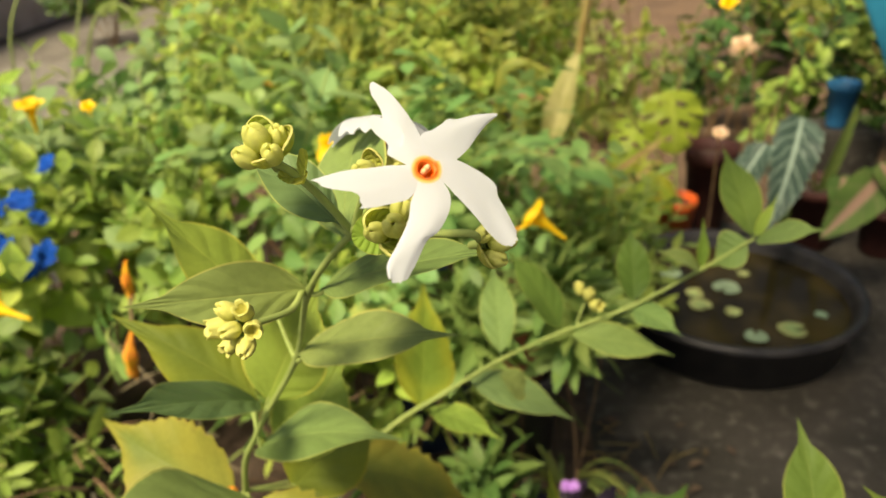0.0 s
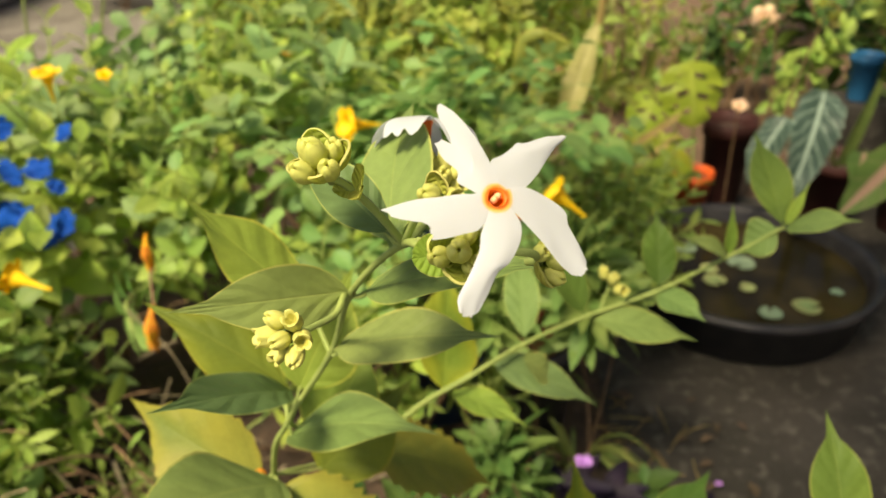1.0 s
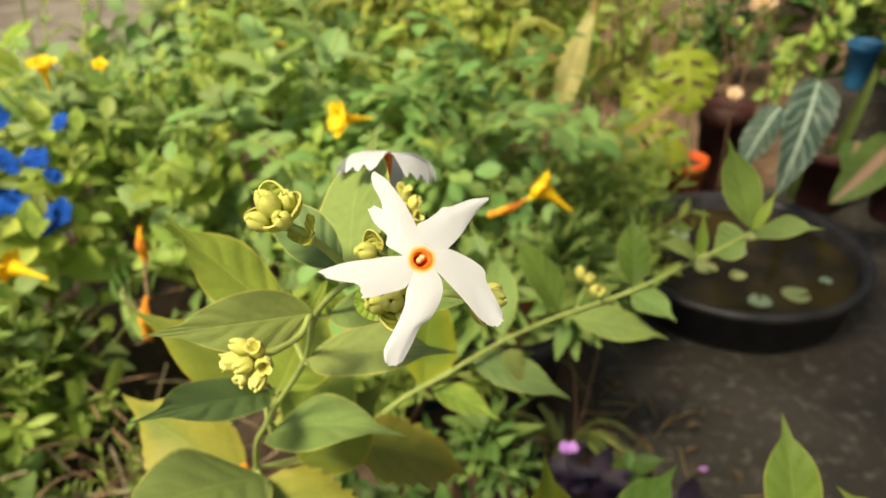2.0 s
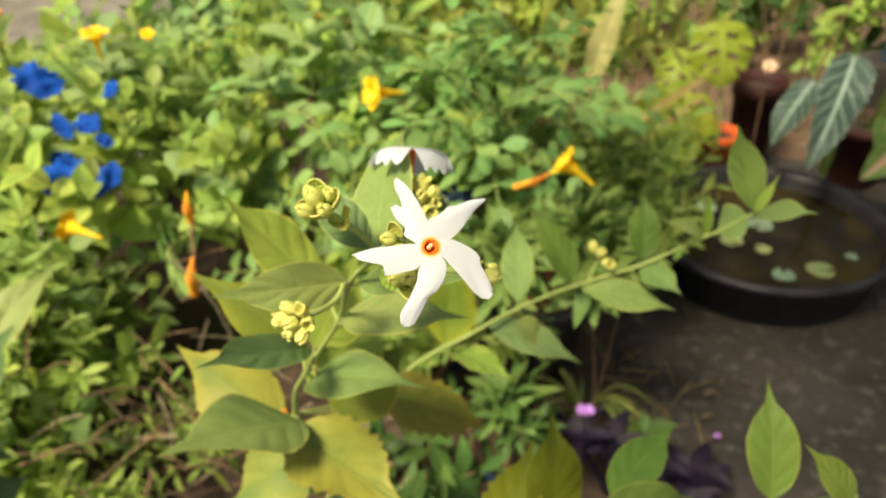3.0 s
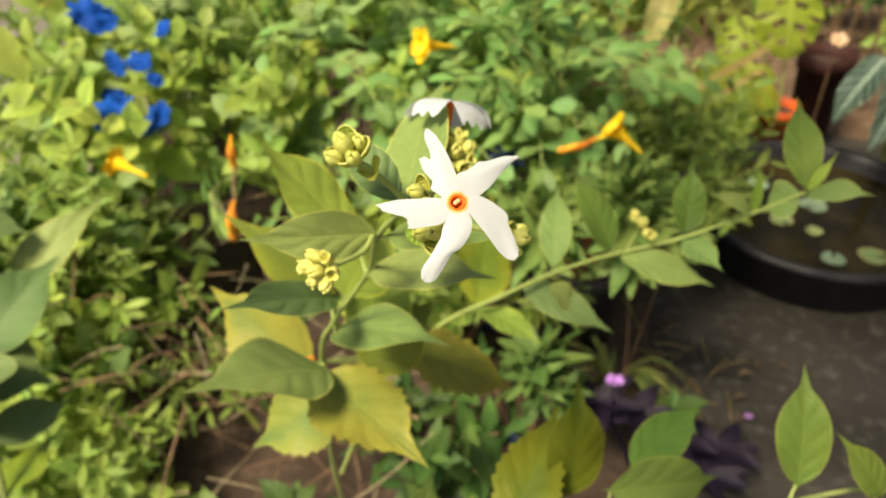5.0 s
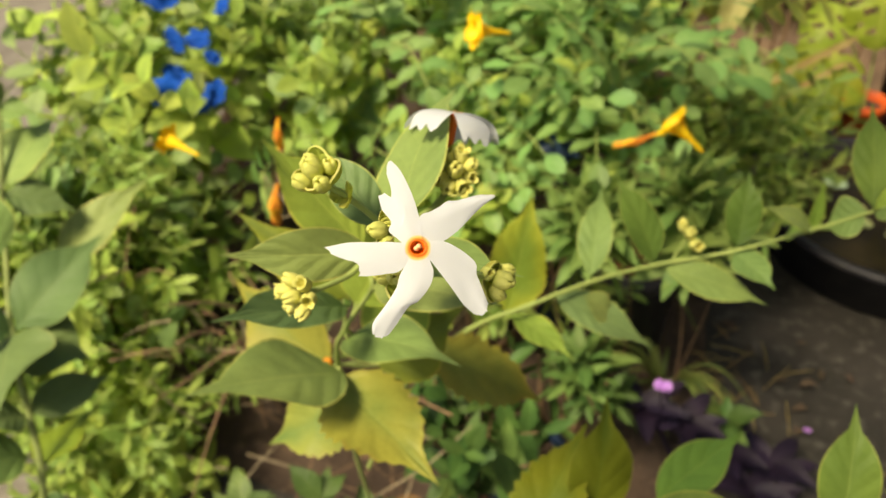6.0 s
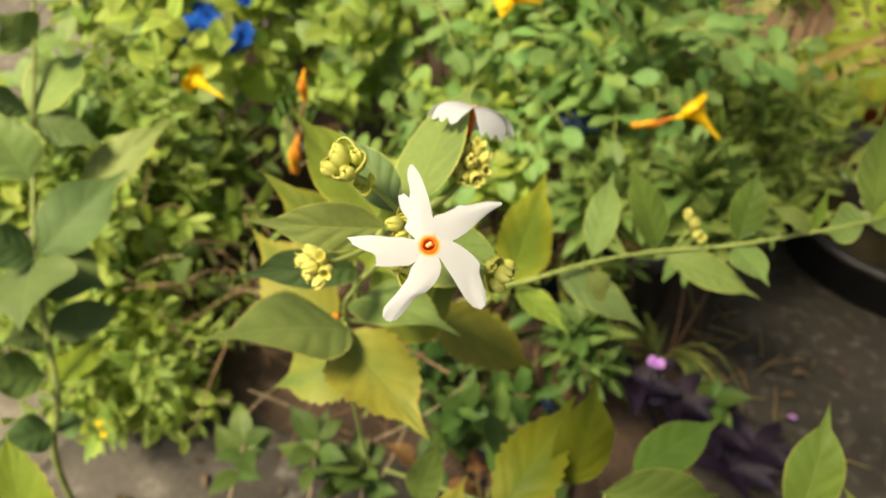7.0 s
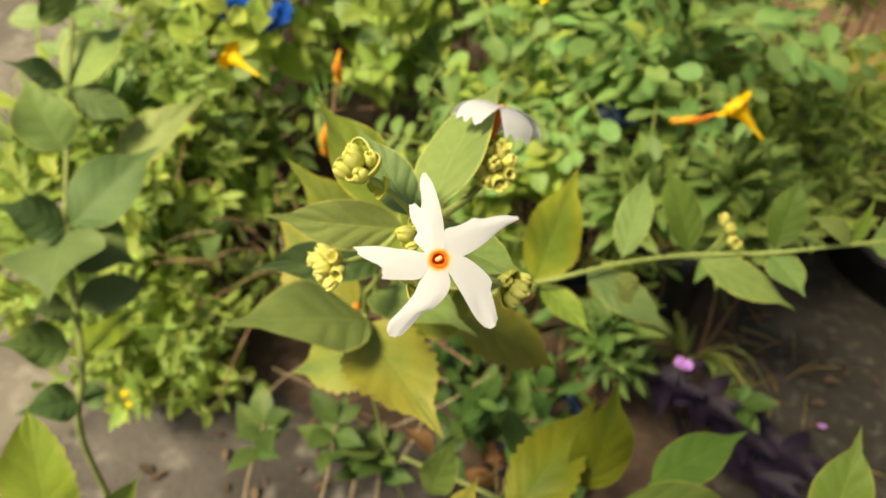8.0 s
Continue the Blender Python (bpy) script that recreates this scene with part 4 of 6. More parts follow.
for k in range(5):
    a = radians(-114 + 72 * k)
    DROOP.append(((E1 * math.cos(a) + E2 * math.sin(a)) - FN2 * (0.70 + 0.14 * (k % 2)), [(0.6, 1.6), (4.0, 4.2), (8.0, 5.6), (12.0, 6.2), (16.0, 5.2)], [(0.6, -1.6), (4.0, -4.2), (8.0, -5.6), (11.5, -6.2), (15.4, -5.4)], [(16.0, 5.2), (16.8, 4.2), (15.2, 2.8), (16.6, 1.2), (16.9, 0.0), (15.0, -1.2), (16.3, -2.8), (16.6, -4.2), (15.4, -5.4)], 0.24))
star_flower(FC2, FN2, DROOP, 0.012, "drooping white flower on a short orange tube")

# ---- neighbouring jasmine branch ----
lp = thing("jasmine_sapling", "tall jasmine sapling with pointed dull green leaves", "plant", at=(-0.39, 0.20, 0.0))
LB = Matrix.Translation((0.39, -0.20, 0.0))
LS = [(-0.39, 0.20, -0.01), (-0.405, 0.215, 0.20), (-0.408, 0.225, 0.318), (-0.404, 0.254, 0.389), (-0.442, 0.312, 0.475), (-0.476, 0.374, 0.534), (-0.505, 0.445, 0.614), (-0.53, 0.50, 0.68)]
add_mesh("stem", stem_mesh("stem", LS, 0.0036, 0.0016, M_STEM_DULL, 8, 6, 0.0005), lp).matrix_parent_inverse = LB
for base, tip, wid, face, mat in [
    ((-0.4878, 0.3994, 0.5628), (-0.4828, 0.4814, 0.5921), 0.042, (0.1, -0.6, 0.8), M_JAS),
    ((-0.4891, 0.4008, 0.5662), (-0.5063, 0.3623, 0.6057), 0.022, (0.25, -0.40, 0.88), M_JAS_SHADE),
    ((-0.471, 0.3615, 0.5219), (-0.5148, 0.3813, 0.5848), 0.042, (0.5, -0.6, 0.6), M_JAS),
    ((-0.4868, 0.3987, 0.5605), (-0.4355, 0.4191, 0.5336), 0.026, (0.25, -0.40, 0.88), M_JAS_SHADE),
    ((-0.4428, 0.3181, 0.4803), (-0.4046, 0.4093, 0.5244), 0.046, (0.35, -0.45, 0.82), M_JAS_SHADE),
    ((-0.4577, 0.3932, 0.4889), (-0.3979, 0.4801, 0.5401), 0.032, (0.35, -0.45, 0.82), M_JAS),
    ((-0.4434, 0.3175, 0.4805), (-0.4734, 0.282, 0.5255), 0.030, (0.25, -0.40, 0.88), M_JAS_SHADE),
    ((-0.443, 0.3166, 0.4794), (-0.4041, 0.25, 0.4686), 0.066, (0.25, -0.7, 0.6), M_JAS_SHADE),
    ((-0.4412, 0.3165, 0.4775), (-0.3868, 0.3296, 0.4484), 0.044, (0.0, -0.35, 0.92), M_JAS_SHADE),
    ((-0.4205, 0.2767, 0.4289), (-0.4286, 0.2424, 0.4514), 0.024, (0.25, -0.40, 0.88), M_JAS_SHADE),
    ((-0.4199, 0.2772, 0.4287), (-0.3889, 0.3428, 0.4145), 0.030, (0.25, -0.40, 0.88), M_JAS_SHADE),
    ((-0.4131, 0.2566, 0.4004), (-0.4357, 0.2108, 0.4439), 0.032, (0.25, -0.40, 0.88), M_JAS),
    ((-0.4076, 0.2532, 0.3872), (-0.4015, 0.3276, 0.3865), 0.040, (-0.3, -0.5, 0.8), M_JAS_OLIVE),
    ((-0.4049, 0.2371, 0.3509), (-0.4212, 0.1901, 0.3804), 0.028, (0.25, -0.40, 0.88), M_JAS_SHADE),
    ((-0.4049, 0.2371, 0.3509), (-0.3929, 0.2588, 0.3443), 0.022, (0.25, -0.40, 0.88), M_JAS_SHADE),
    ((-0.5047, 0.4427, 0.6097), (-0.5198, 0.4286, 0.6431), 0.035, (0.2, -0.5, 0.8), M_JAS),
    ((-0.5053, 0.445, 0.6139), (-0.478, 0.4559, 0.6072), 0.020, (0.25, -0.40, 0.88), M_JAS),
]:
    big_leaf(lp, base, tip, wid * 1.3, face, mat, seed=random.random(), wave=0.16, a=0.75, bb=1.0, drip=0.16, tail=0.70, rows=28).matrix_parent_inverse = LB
lp2 = thing("jasmine_sapling", "low jasmine sapling with reddish-tipped lime-green leaves", "plant", at=(-0.25, 0.09, 0.0))
LB2 = Matrix.Translation((0.25, -0.09, 0.0))
add_mesh("stem", stem_mesh("stem", [(-0.25, 0.09, -0.01), (-0.26, 0.10, 0.25), (-0.262, 0.105, 0.45)], 0.004, 0.002, M_STEM), lp2).matrix_parent_inverse = LB2
for base, tip, wid, face, mat in [((-0.262, 0.105, 0.45), (-0.294, 0.151, 0.535), 0.046, (0.3, -0.3, 0.9), M_JAS_LIME), ((-0.258, 0.10, 0.40), (-0.240, 0.168, 0.462), 0.034, (0.2, -0.4, 0.9), M_JAS_LIME), ((-0.262, 0.105, 0.45), (-0.33, 0.08, 0.47), 0.05, (0.2, -0.3, 0.9), M_JAS)]:
    big_leaf(lp2, base, tip, wid, face, mat, seed=random.random(), wave=0.2, teeth=0.14, a=0.75, bb=0.9, drip=0.10, rows=44).matrix_parent_inverse = LB2


# ---- shrubs of the bed ----
def sprig_ovate(n, size, length, material, stemm, seed, a=0.7, bb=0.95, wide=0.55, lift=0.5):
    """A shoot with pairs of ovate leaves and a tuft at its end."""
    r = random.Random(seed)
    b = Mesher()
    top = Vector((r.uniform(-0.012, 0.012), r.uniform(-0.012, 0.012), length))
    line = spline([(0, 0, 0), top * 0.5 + Vector((r.uniform(-0.006, 0.006), r.uniform(-0.006, 0.006), 0)), top], 3)
    b.tube(line, [0.0014 - 0.0007 * i / (len(line) - 1) for i in range(len(line))], 4, 1)
    ang = r.uniform(0, 6)
    for k in range(n):
        f = 0.15 + 0.85 * (k // 2) / max(1, (n - 1) // 2)
        ang += math.pi if k % 2 else 1.57 + r.uniform(-0.4, 0.4)
        at = line[min(len(line) - 1, int(f * (len(line) - 1)))]
        out = Vector((math.cos(ang), math.sin(ang), lift * (0.3 + f) + r.uniform(-0.25, 0.25))).normalized()
        s = size * (1.05 - 0.4 * f) * r.uniform(0.75, 1.2)
        leaf_into(b, at, at + out * s, s * wide * r.uniform(0.85, 1.1), Vector((0, 0, 1)) - out * 0.2 + Vector((r.uniform(-0.3, 0.3), r.uniform(-0.3, 0.3), 0)), arch=r.uniform(0.0, 0.1), fold=r.uniform(0.05, 0.3), a=a, bb=bb, petiole=0.08, rows=7, cols=5, minw=0.0004, seed=r.random())
    return b.mesh("sprig", material, stemm)


def sprig_pinnate(pairs, size, length, material, stemm, seed):
    """A compound leaf: a curved rib with round leaflets on both sides."""
    r = random.Random(seed)
    b = Mesher()
    line = spline([(0, 0, 0), (length * 0.15, 0, length * 0.45), (length * 0.45, 0.005, length * 0.8), (length * 0.85, 0.0, length * 0.95)], 4)
    b.tube(line, [0.0011 - 0.0005 * i / (len(line) - 1) for i in range(len(line))], 4, 1)
    n = len(line)
    for k in range(pairs):
        i = int((0.25 + 0.7 * k / pairs) * (n - 1))
        d = (line[min(n - 1, i + 1)] - line[i - 1]).normalized()
        for sgn in (-1, 1):
            out = (Vector((0, sgn, 0)) * 0.9 + d * 0.35 + Vector((0, 0, r.uniform(-0.15, 0.25)))).normalized()
            s = size * (0.7 + 0.5 * k / pairs) * r.uniform(0.85, 1.1)
            leaf_into(b, line[i], line[i] + out * s, s * 0.62, Vector((-0.4, 0, 1)) + Vector((r.uniform(-0.2, 0.2), r.uniform(-0.2, 0.2), 0)), arch=0.05, fold=0.12, a=0.75, bb=0.7, petiole=0.1, rows=7, cols=5, minw=0.0004, seed=r.random())
    leaf_into(b, line[-1], line[-1] + Vector((size * 1.1, 0, -0.1 * size)), size * 0.7, (0, 0, 1), arch=0.06, fold=0.12, a=0.75, bb=0.7, rows=7, cols=5)
    return b.mesh("sprig", material, stemm)


def sprig_lobed(n, size, material, stemm, seed, wide=0.34, full=0.75):
    """A rosette of long narrow leaves round a short stem."""
    r = random.Random(seed)
    b = Mesher()
    b.tube([Vector((0, 0, -0.03)), Vector((0, 0, 0)), Vector((0, 0, 0.01))], [0.0018, 0.0018, 0.001], 5, 1)
    for k in range(n):
        ang = 2.399 * k + r.uniform(-0.2, 0.2)
        rise = 0.15 + 1.1 * k / n
        out = Vector((math.cos(ang), math.sin(ang), rise)).normalized()
        s = size * (1.1 - 0.5 * k / n) * r.uniform(0.85, 1.1)
        leaf_into(b, (0, 0, 0.012 * k / n), Vector((0, 0, 0.012 * k / n)) + out * s, s * wide, Vector((0, 0, 1)) - out * 0.3, arch=0.06, fold=0.25, a=0.9, bb=full, petiole=0.05, rows=7, cols=5, minw=0.0006, seed=r.random())
    return b.mesh("sprig", material, stemm)


SPRIGS = {
    "ovate": [sprig_ovate(12, 0.034, 0.085, M_OVATE, M_STEM, i) for i in range(5)],
    "broad": [sprig_ovate(8, 0.052, 0.090, M_OVATE, M_STEM, 10 + i, 0.6, 1.0, 0.62) for i in range(4)],
    "mid": [sprig_ovate(12, 0.036, 0.080, M_MID, M_STEM, 20 + i) for i in range(5)],
    "pinnate": [sprig_pinnate(6, 0.0225, 0.115, M_PINN, M_STEM, 30 + i) for i in range(5)],
    "lance": [sprig_ovate(14, 0.055, 0.11, M_LANCE, M_STEM, 40 + i, 0.8, 0.9, 0.36) for i in range(5)],
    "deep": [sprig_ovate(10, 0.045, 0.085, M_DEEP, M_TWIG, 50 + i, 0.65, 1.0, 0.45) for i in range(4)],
    "narrow": [sprig_ovate(16, 0.030, 0.085, M_MID, M_STEM, 60 + i, 0.8, 0.9, 0.30) for i in range(5)],
    "star": [sprig_lobed(11, 0.058, M_DEEPER, M_STEM, 100 + i, 0.26, 0.95) for i in range(4)],
    "pale_star": [sprig_lobed(12, 0.052, M_PALE_STAR, M_STEM, 110 + i, 0.26, 0.95) for i in range(4)],
    "soft": [sprig_ovate(9, 0.046, 0.085, M_SOFT, M_STEM, 90 + i, 0.7, 0.8, 0.6) for i in range(4)],
    "tiny": [sprig_ovate(14, 0.018, 0.055, M_OVATE, M_STEM, 80 + i) for i in range(4)],
}


def shrub(name, label, foot, centre, radii, kinds, count, seed, low=-0.25, lean=(0, 0, 0.5), scale=(1.0, 1.6), stems=7, thick=0.0045, keep=None):
    """Woody shoots from the foot, and leafy sprigs all over and inside an uneven crown."""
    r = random.Random(seed)
    foot, centre = Vector(foot), Vector(centre)
    ob = thing(name, label, "shrub", at=foot)
    inv = Matrix.Translation(-foot)
    for k in range(stems):
        b = Mesher()
        a = 2.399 * k
        q = centre + Vector((math.cos(a) * radii[0], math.sin(a) * radii[1], radii[2] * 0.5)) * r.uniform(0.35, 0.85)
        mid = foot.lerp(q, 0.5) + Vector((r.uniform(-0.03, 0.03), r.uniform(-0.03, 0.03), 0.02))
        line = spline([foot + Vector((r.uniform(-0.02, 0.02), r.uniform(-0.02, 0.02), -0.01)), mid, q], 4)
        b.tube(line, [thick * (1 - 0.66 * i / (len(line) - 1)) for i in range(len(line))], 5)
        st = add_mesh("stem", b.mesh("stem", M_TWIG), ob)
        st.matrix_parent_inverse = inv
    pick = [SPRIGS[k] for k in kinds]
    for k in range(count):
        z = low + (1 - low) * ((k + 0.5) / count)
        a = 2.399963 * k + r.uniform(-0.3, 0.3)
        rr = math.sqrt(max(0.0, 1 - z * z))
        d = Vector((rr * math.cos(a), rr * math.sin(a), z))
        bulge = 0.82 + 0.22 * noise.noise(d * 2.2 + Vector((seed, 0, 0))) + r.uniform(-0.22, 0.06)
        p = centre + Vector((d.x * radii[0], d.y * radii[1], d.z * radii[2])) * bulge
        if keep and not keep(p):
            continue
        axis = d + Vector(lean) + Vector((r.uniform(-0.4, 0.4), r.uniform(-0.4, 0.4), r.uniform(-0.2, 0.3)))
        g = pick[int(r.random() * len(pick))]
        s = add_mesh("sprig", g[int(r.random() * len(g))], ob)
        s.matrix_parent_inverse = inv
        sc = r.uniform(*scale)
        s.matrix_basis = aim(p - axis.normalized() * 0.05, axis, r.uniform(0, 6.28)) @ Matrix.Scale(sc, 4)
    return ob


shrub("leafy_shrub", "dense shrub with fresh yellow-green ovate leaves", (-0.66, 0.98, 0.03), (-0.66, 1.00, 0.34), (0.30, 0.30, 0.26), ["ovate", "soft", "mid", "broad", "narrow"], 120, 1, scale=(1.1, 1.9))
shrub("leafy_shrub", "bushy shrub with fresh green ovate leaves", (-0.32, 1.05, 0.03), (-0.32, 1.08, 0.38), (0.27, 0.28, 0.24), ["ovate", "soft", "mid", "pinnate", "narrow"], 130, 2, scale=(1.1, 1.9))
shrub("curry_shrub", "shrub with blue-green leaves of round leaflets", (-0.03, 0.94, 0.03), (-0.05, 0.94, 0.31), (0.16, 0.22, 0.25), ["pinnate", "pinnate", "pinnate", "pinnate", "mid"], 185, 3, low=0.05, scale=(1.1, 1.55), keep=lambda p: p.x < -0.12 or p.z > 0.40 + max(0.0, p.x))
shrub("narrow_leaved_shrub", "low shrub with narrow dull green leaves", (-0.66, 0.66, 0.03), (-0.67, 0.68, 0.24), (0.16, 0.15, 0.18), ["narrow", "narrow", "narrow", "mid", "soft"], 105, 4, scale=(1.1, 1.8))
shrub("narrow_leaved_shrub", "low shrub with narrow green leaves beside dry twigs", (-0.72, 0.55, 0.03), (-0.74, 0.56, 0.20), (0.20, 0.22, 0.16), ["narrow", "narrow", "ovate"], 100, 5, scale=(1.1, 1.7))
shrub("leafy_shrub", "shrub with mid-green ovate leaves", (-0.15, 0.78, 0.03), (-0.14, 0.80, 0.25), (0.18, 0.13, 0.20), ["mid", "ovate", "narrow", "pinnate"], 120, 6, keep=lambda p: p.x < -0.09 or p.z < 0.24)
shrub("yellow_green_shrub", "tall shrub with long yellow-green leaves", (-0.02, 1.50, 0.03), (-0.02, 1.50, 0.45), (0.28, 0.22, 0.28), ["lance", "lance", "ovate", "mid"], 105, 7)
shrub("yellow_green_shrub", "tall shrub with long yellowish leaves", (-0.45, 1.55, 0.03), (-0.45, 1.55, 0.42), (0.30, 0.25, 0.27), ["lance", "ovate", "soft", "mid"], 105, 8)
shrub("leafy_shrub", "shrub with light green leaves behind the bed", (-0.95, 1.50, 0.02), (-0.92, 1.50, 0.24), (0.28, 0.25, 0.20), ["ovate", "soft", "mid"], 90, 9)
for i, (x, y, h, kd) in enumerate([(-0.52, 2.25, 0.44, ["ovate", "lance"]), (-2.2, 4.6, 0.5, ["deep", "mid"]), (-0.2, 2.35, 0.45, ["mid", "lance"]), (0.42, 2.6, 0.20, ["mid", "lance"]), (0.95, 2.3, 0.26, ["mid", "deep", "deep"]), (1.45, 2.1, 0.36, ["mid", "deep"]), (1.5, 3.2, 0.40, ["ovate", "lance"]), (0.2, 3.6, 0.40, ["lance", "ovate"]), (-0.75, 3.6, 0.45, ["ovate", "mid"])]):
    shrub("back_hedge", "hedge shrub with mixed green leaves behind the bed", (x, y, 0.0), (x, y, h * 0.75), (0.36, 0.3, h), kd, 42 if 0.3 < x < 1.2 else 95, 20 + i, low=-0.4, scale=(1.4, 2.4))
shrub("low_plant", "low leafy plant at the edge of the concrete", (-0.58, 0.46, 0.0), (-0.575, 0.455, 0.09), (0.11, 0.08, 0.12), ["narrow", "narrow", "ovate"], 75, 31, scale=(1.1, 1.7))
shrub("rosette_plant", "plant with star-shaped rosettes of green leaves", (0.015, 0.66, 0.0), (0.015, 0.64, 0.20), (0.075, 0.07, 0.08), ["star"], 10, 32, low=0.0, scale=(0.9, 1.25))
shrub("rosette_plant", "plant with rosettes of light green leaves beside the yellow flower", (0.13, 0.76, 0.0), (0.105, 0.700, 0.416), (0.075, 0.08, 0.10), ["pale_star"], 15, 33, low=-0.3, scale=(1.1, 1.6), stems=2, thick=0.0013)
shrub("rosette_plant", "low plant with pale green leaf rosettes", (0.03, 0.72, 0.0), (-0.012, 0.660, 0.423), (0.07, 0.07, 0.08), ["pale_star"], 9, 36, low=-0.3, scale=(1.1, 1.6), stems=2, thick=0.0013)
shrub("low_plant", "sparse green plant among dry twigs", (-0.44, 0.60, 0.03), (-0.44, 0.60, 0.13), (0.10, 0.09, 0.10), ["narrow"], 10, 37, low=0.0, scale=(1.0, 1.4), stems=2, thick=0.0013)
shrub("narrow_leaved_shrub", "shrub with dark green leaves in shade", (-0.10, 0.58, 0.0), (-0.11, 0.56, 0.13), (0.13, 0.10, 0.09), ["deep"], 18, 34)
shrub("strap_plant", "clump of narrow green leaves behind the tub", (0.16, 1.10, 0.0), (0.17, 1.06, 0.24), (0.13, 0.15, 0.20), ["narrow"], 80, 35, scale=(1.2, 1.9))


# ---- tub with water ----
def water_tub(cx, cy):
    tub = thing("water_tub", "round black plastic tub of dark water on the concrete", "tub", at=(cx, cy, 0.0))
    bm = bmesh.new()
    lathe(bm, [(0.0, 0.004), (0.200, 0.0), (0.214, 0.006), (0.232, 0.088), (0.241, 0.092), (0.248, 0.102), (0.242, 0.110), (0.231, 0.108), (0.223, 0.095), (0.208, 0.012), (0.0, 0.010)], 64)
    body = part("body", bm, M_TUB, tub)
    bm = bmesh.new()
    lathe(bm, [(0.2185, 0.075), (0.12, 0.0752), (0.0005, 0.075)], 64)
    part("water", bm, M_WATER, tub, "dark brown still water")
    return tub


TX, TY = 0.515, 1.283
water_tub(TX, TY)


def lily_pad(x, y, r, mat, seed):
    b = Mesher()
    rr = random.Random(seed)
    n = 20
    pts, uvs = [], []
    for i in range(5):
        for j in range(n + 1):
            a = 0.25 + (2 * math.pi - 0.5) * j / n
            q = r * i / 4 * (1 + 0.04 * math.sin(a * 3 + seed))
            pts.append(Vector((x + q * math.cos(a + seed), y + q * math.sin(a + seed), 0.0772 + 0.0015 * (i / 4) ** 3)))
            uvs.append((0.5 + 0.5 * i / 4, j / n))
    b.grid(pts, uvs, 5, n + 1)
    ob = add_mesh("lily_pad", b.mesh("lily_pad", mat))
    return tagged(ob, "small round pale green pad floating on the water", "lily pad", "pads in the tub")


M_PAD = leaf_material("pad_pale_green", (0.357, 0.500, 0.200), (0.281, 0.410, 0.160), (0.340, 0.440, 0.200), None, (0.383, 0.400, 0.160), 6.0, 0.3, 0.4, 0.1, 0.3)
M_PAD_BLUE = leaf_material("pad_grey_green", (0.27, 0.38, 0.24), (0.20, 0.30, 0.19), (0.25, 0.33, 0.24), None, None, 6.0, 0.2, 0.4, 0.1, 0.3)
for i, (x, y, r, mt) in enumerate([(0.588, 1.153, 0.026, M_PAD), (0.515, 1.134, 0.021, M_PAD_BLUE), (0.500, 1.220, 0.016, M_PAD), (0.518, 1.314, 0.027, M_PAD_BLUE), (0.446, 1.250, 0.022, M_PAD), (0.449, 1.295, 0.018, M_PAD), (0.422, 1.380, 0.022, M_PAD_BLUE), (0.57, 1.37, 0.014, M_PAD), (0.66, 1.20, 0.012, M_PAD_BLUE)]):
    lily_pad(x, y, r, mt, i * 1.3)


# ---- potted plants by the tub ----
def flower_pot(x, y, r, h, material, label, z=0.0):
    pot = thing("flower_pot", label, "pot", "pots by the tub", at=(x, y, z))
    bm = bmesh.new()
    lathe(bm, [(0.0, 0.003), (r * 0.70, 0.0), (r * 0.72, 0.004), (r * 0.93, h * 0.82), (r * 1.02, h * 0.83), (r * 1.04, h), (r * 0.97, h), (r * 0.90, h * 0.85), (r * 0.70, 0.012), (0.0, 0.010)], 32)
    part("body", bm, material, pot)
    bm = bmesh.new()
    lathe(bm, [(r * 0.90, h * 0.86), (r * 0.5, h * 0.88), (0.0005, h * 0.87)], 20)
    part("soil", bm, M_SOIL, pot)
    return pot


flower_pot(0.490, 1.620, 0.046, 0.150, M_POT_ORANGE, "tall orange plastic flower pot")
flower_pot(0.600, 1.740, 0.062, 0.235, M_POT_RED, "dark red clay flower pot")
flower_pot(0.835, 1.66, 0.075, 0.16, M_POT_RED, "dark red plastic flower pot beside the tub")
flower_pot(0.985, 1.60, 0.065, 0.12, M_POT_RED, "dark red clay flower pot beside the tub")


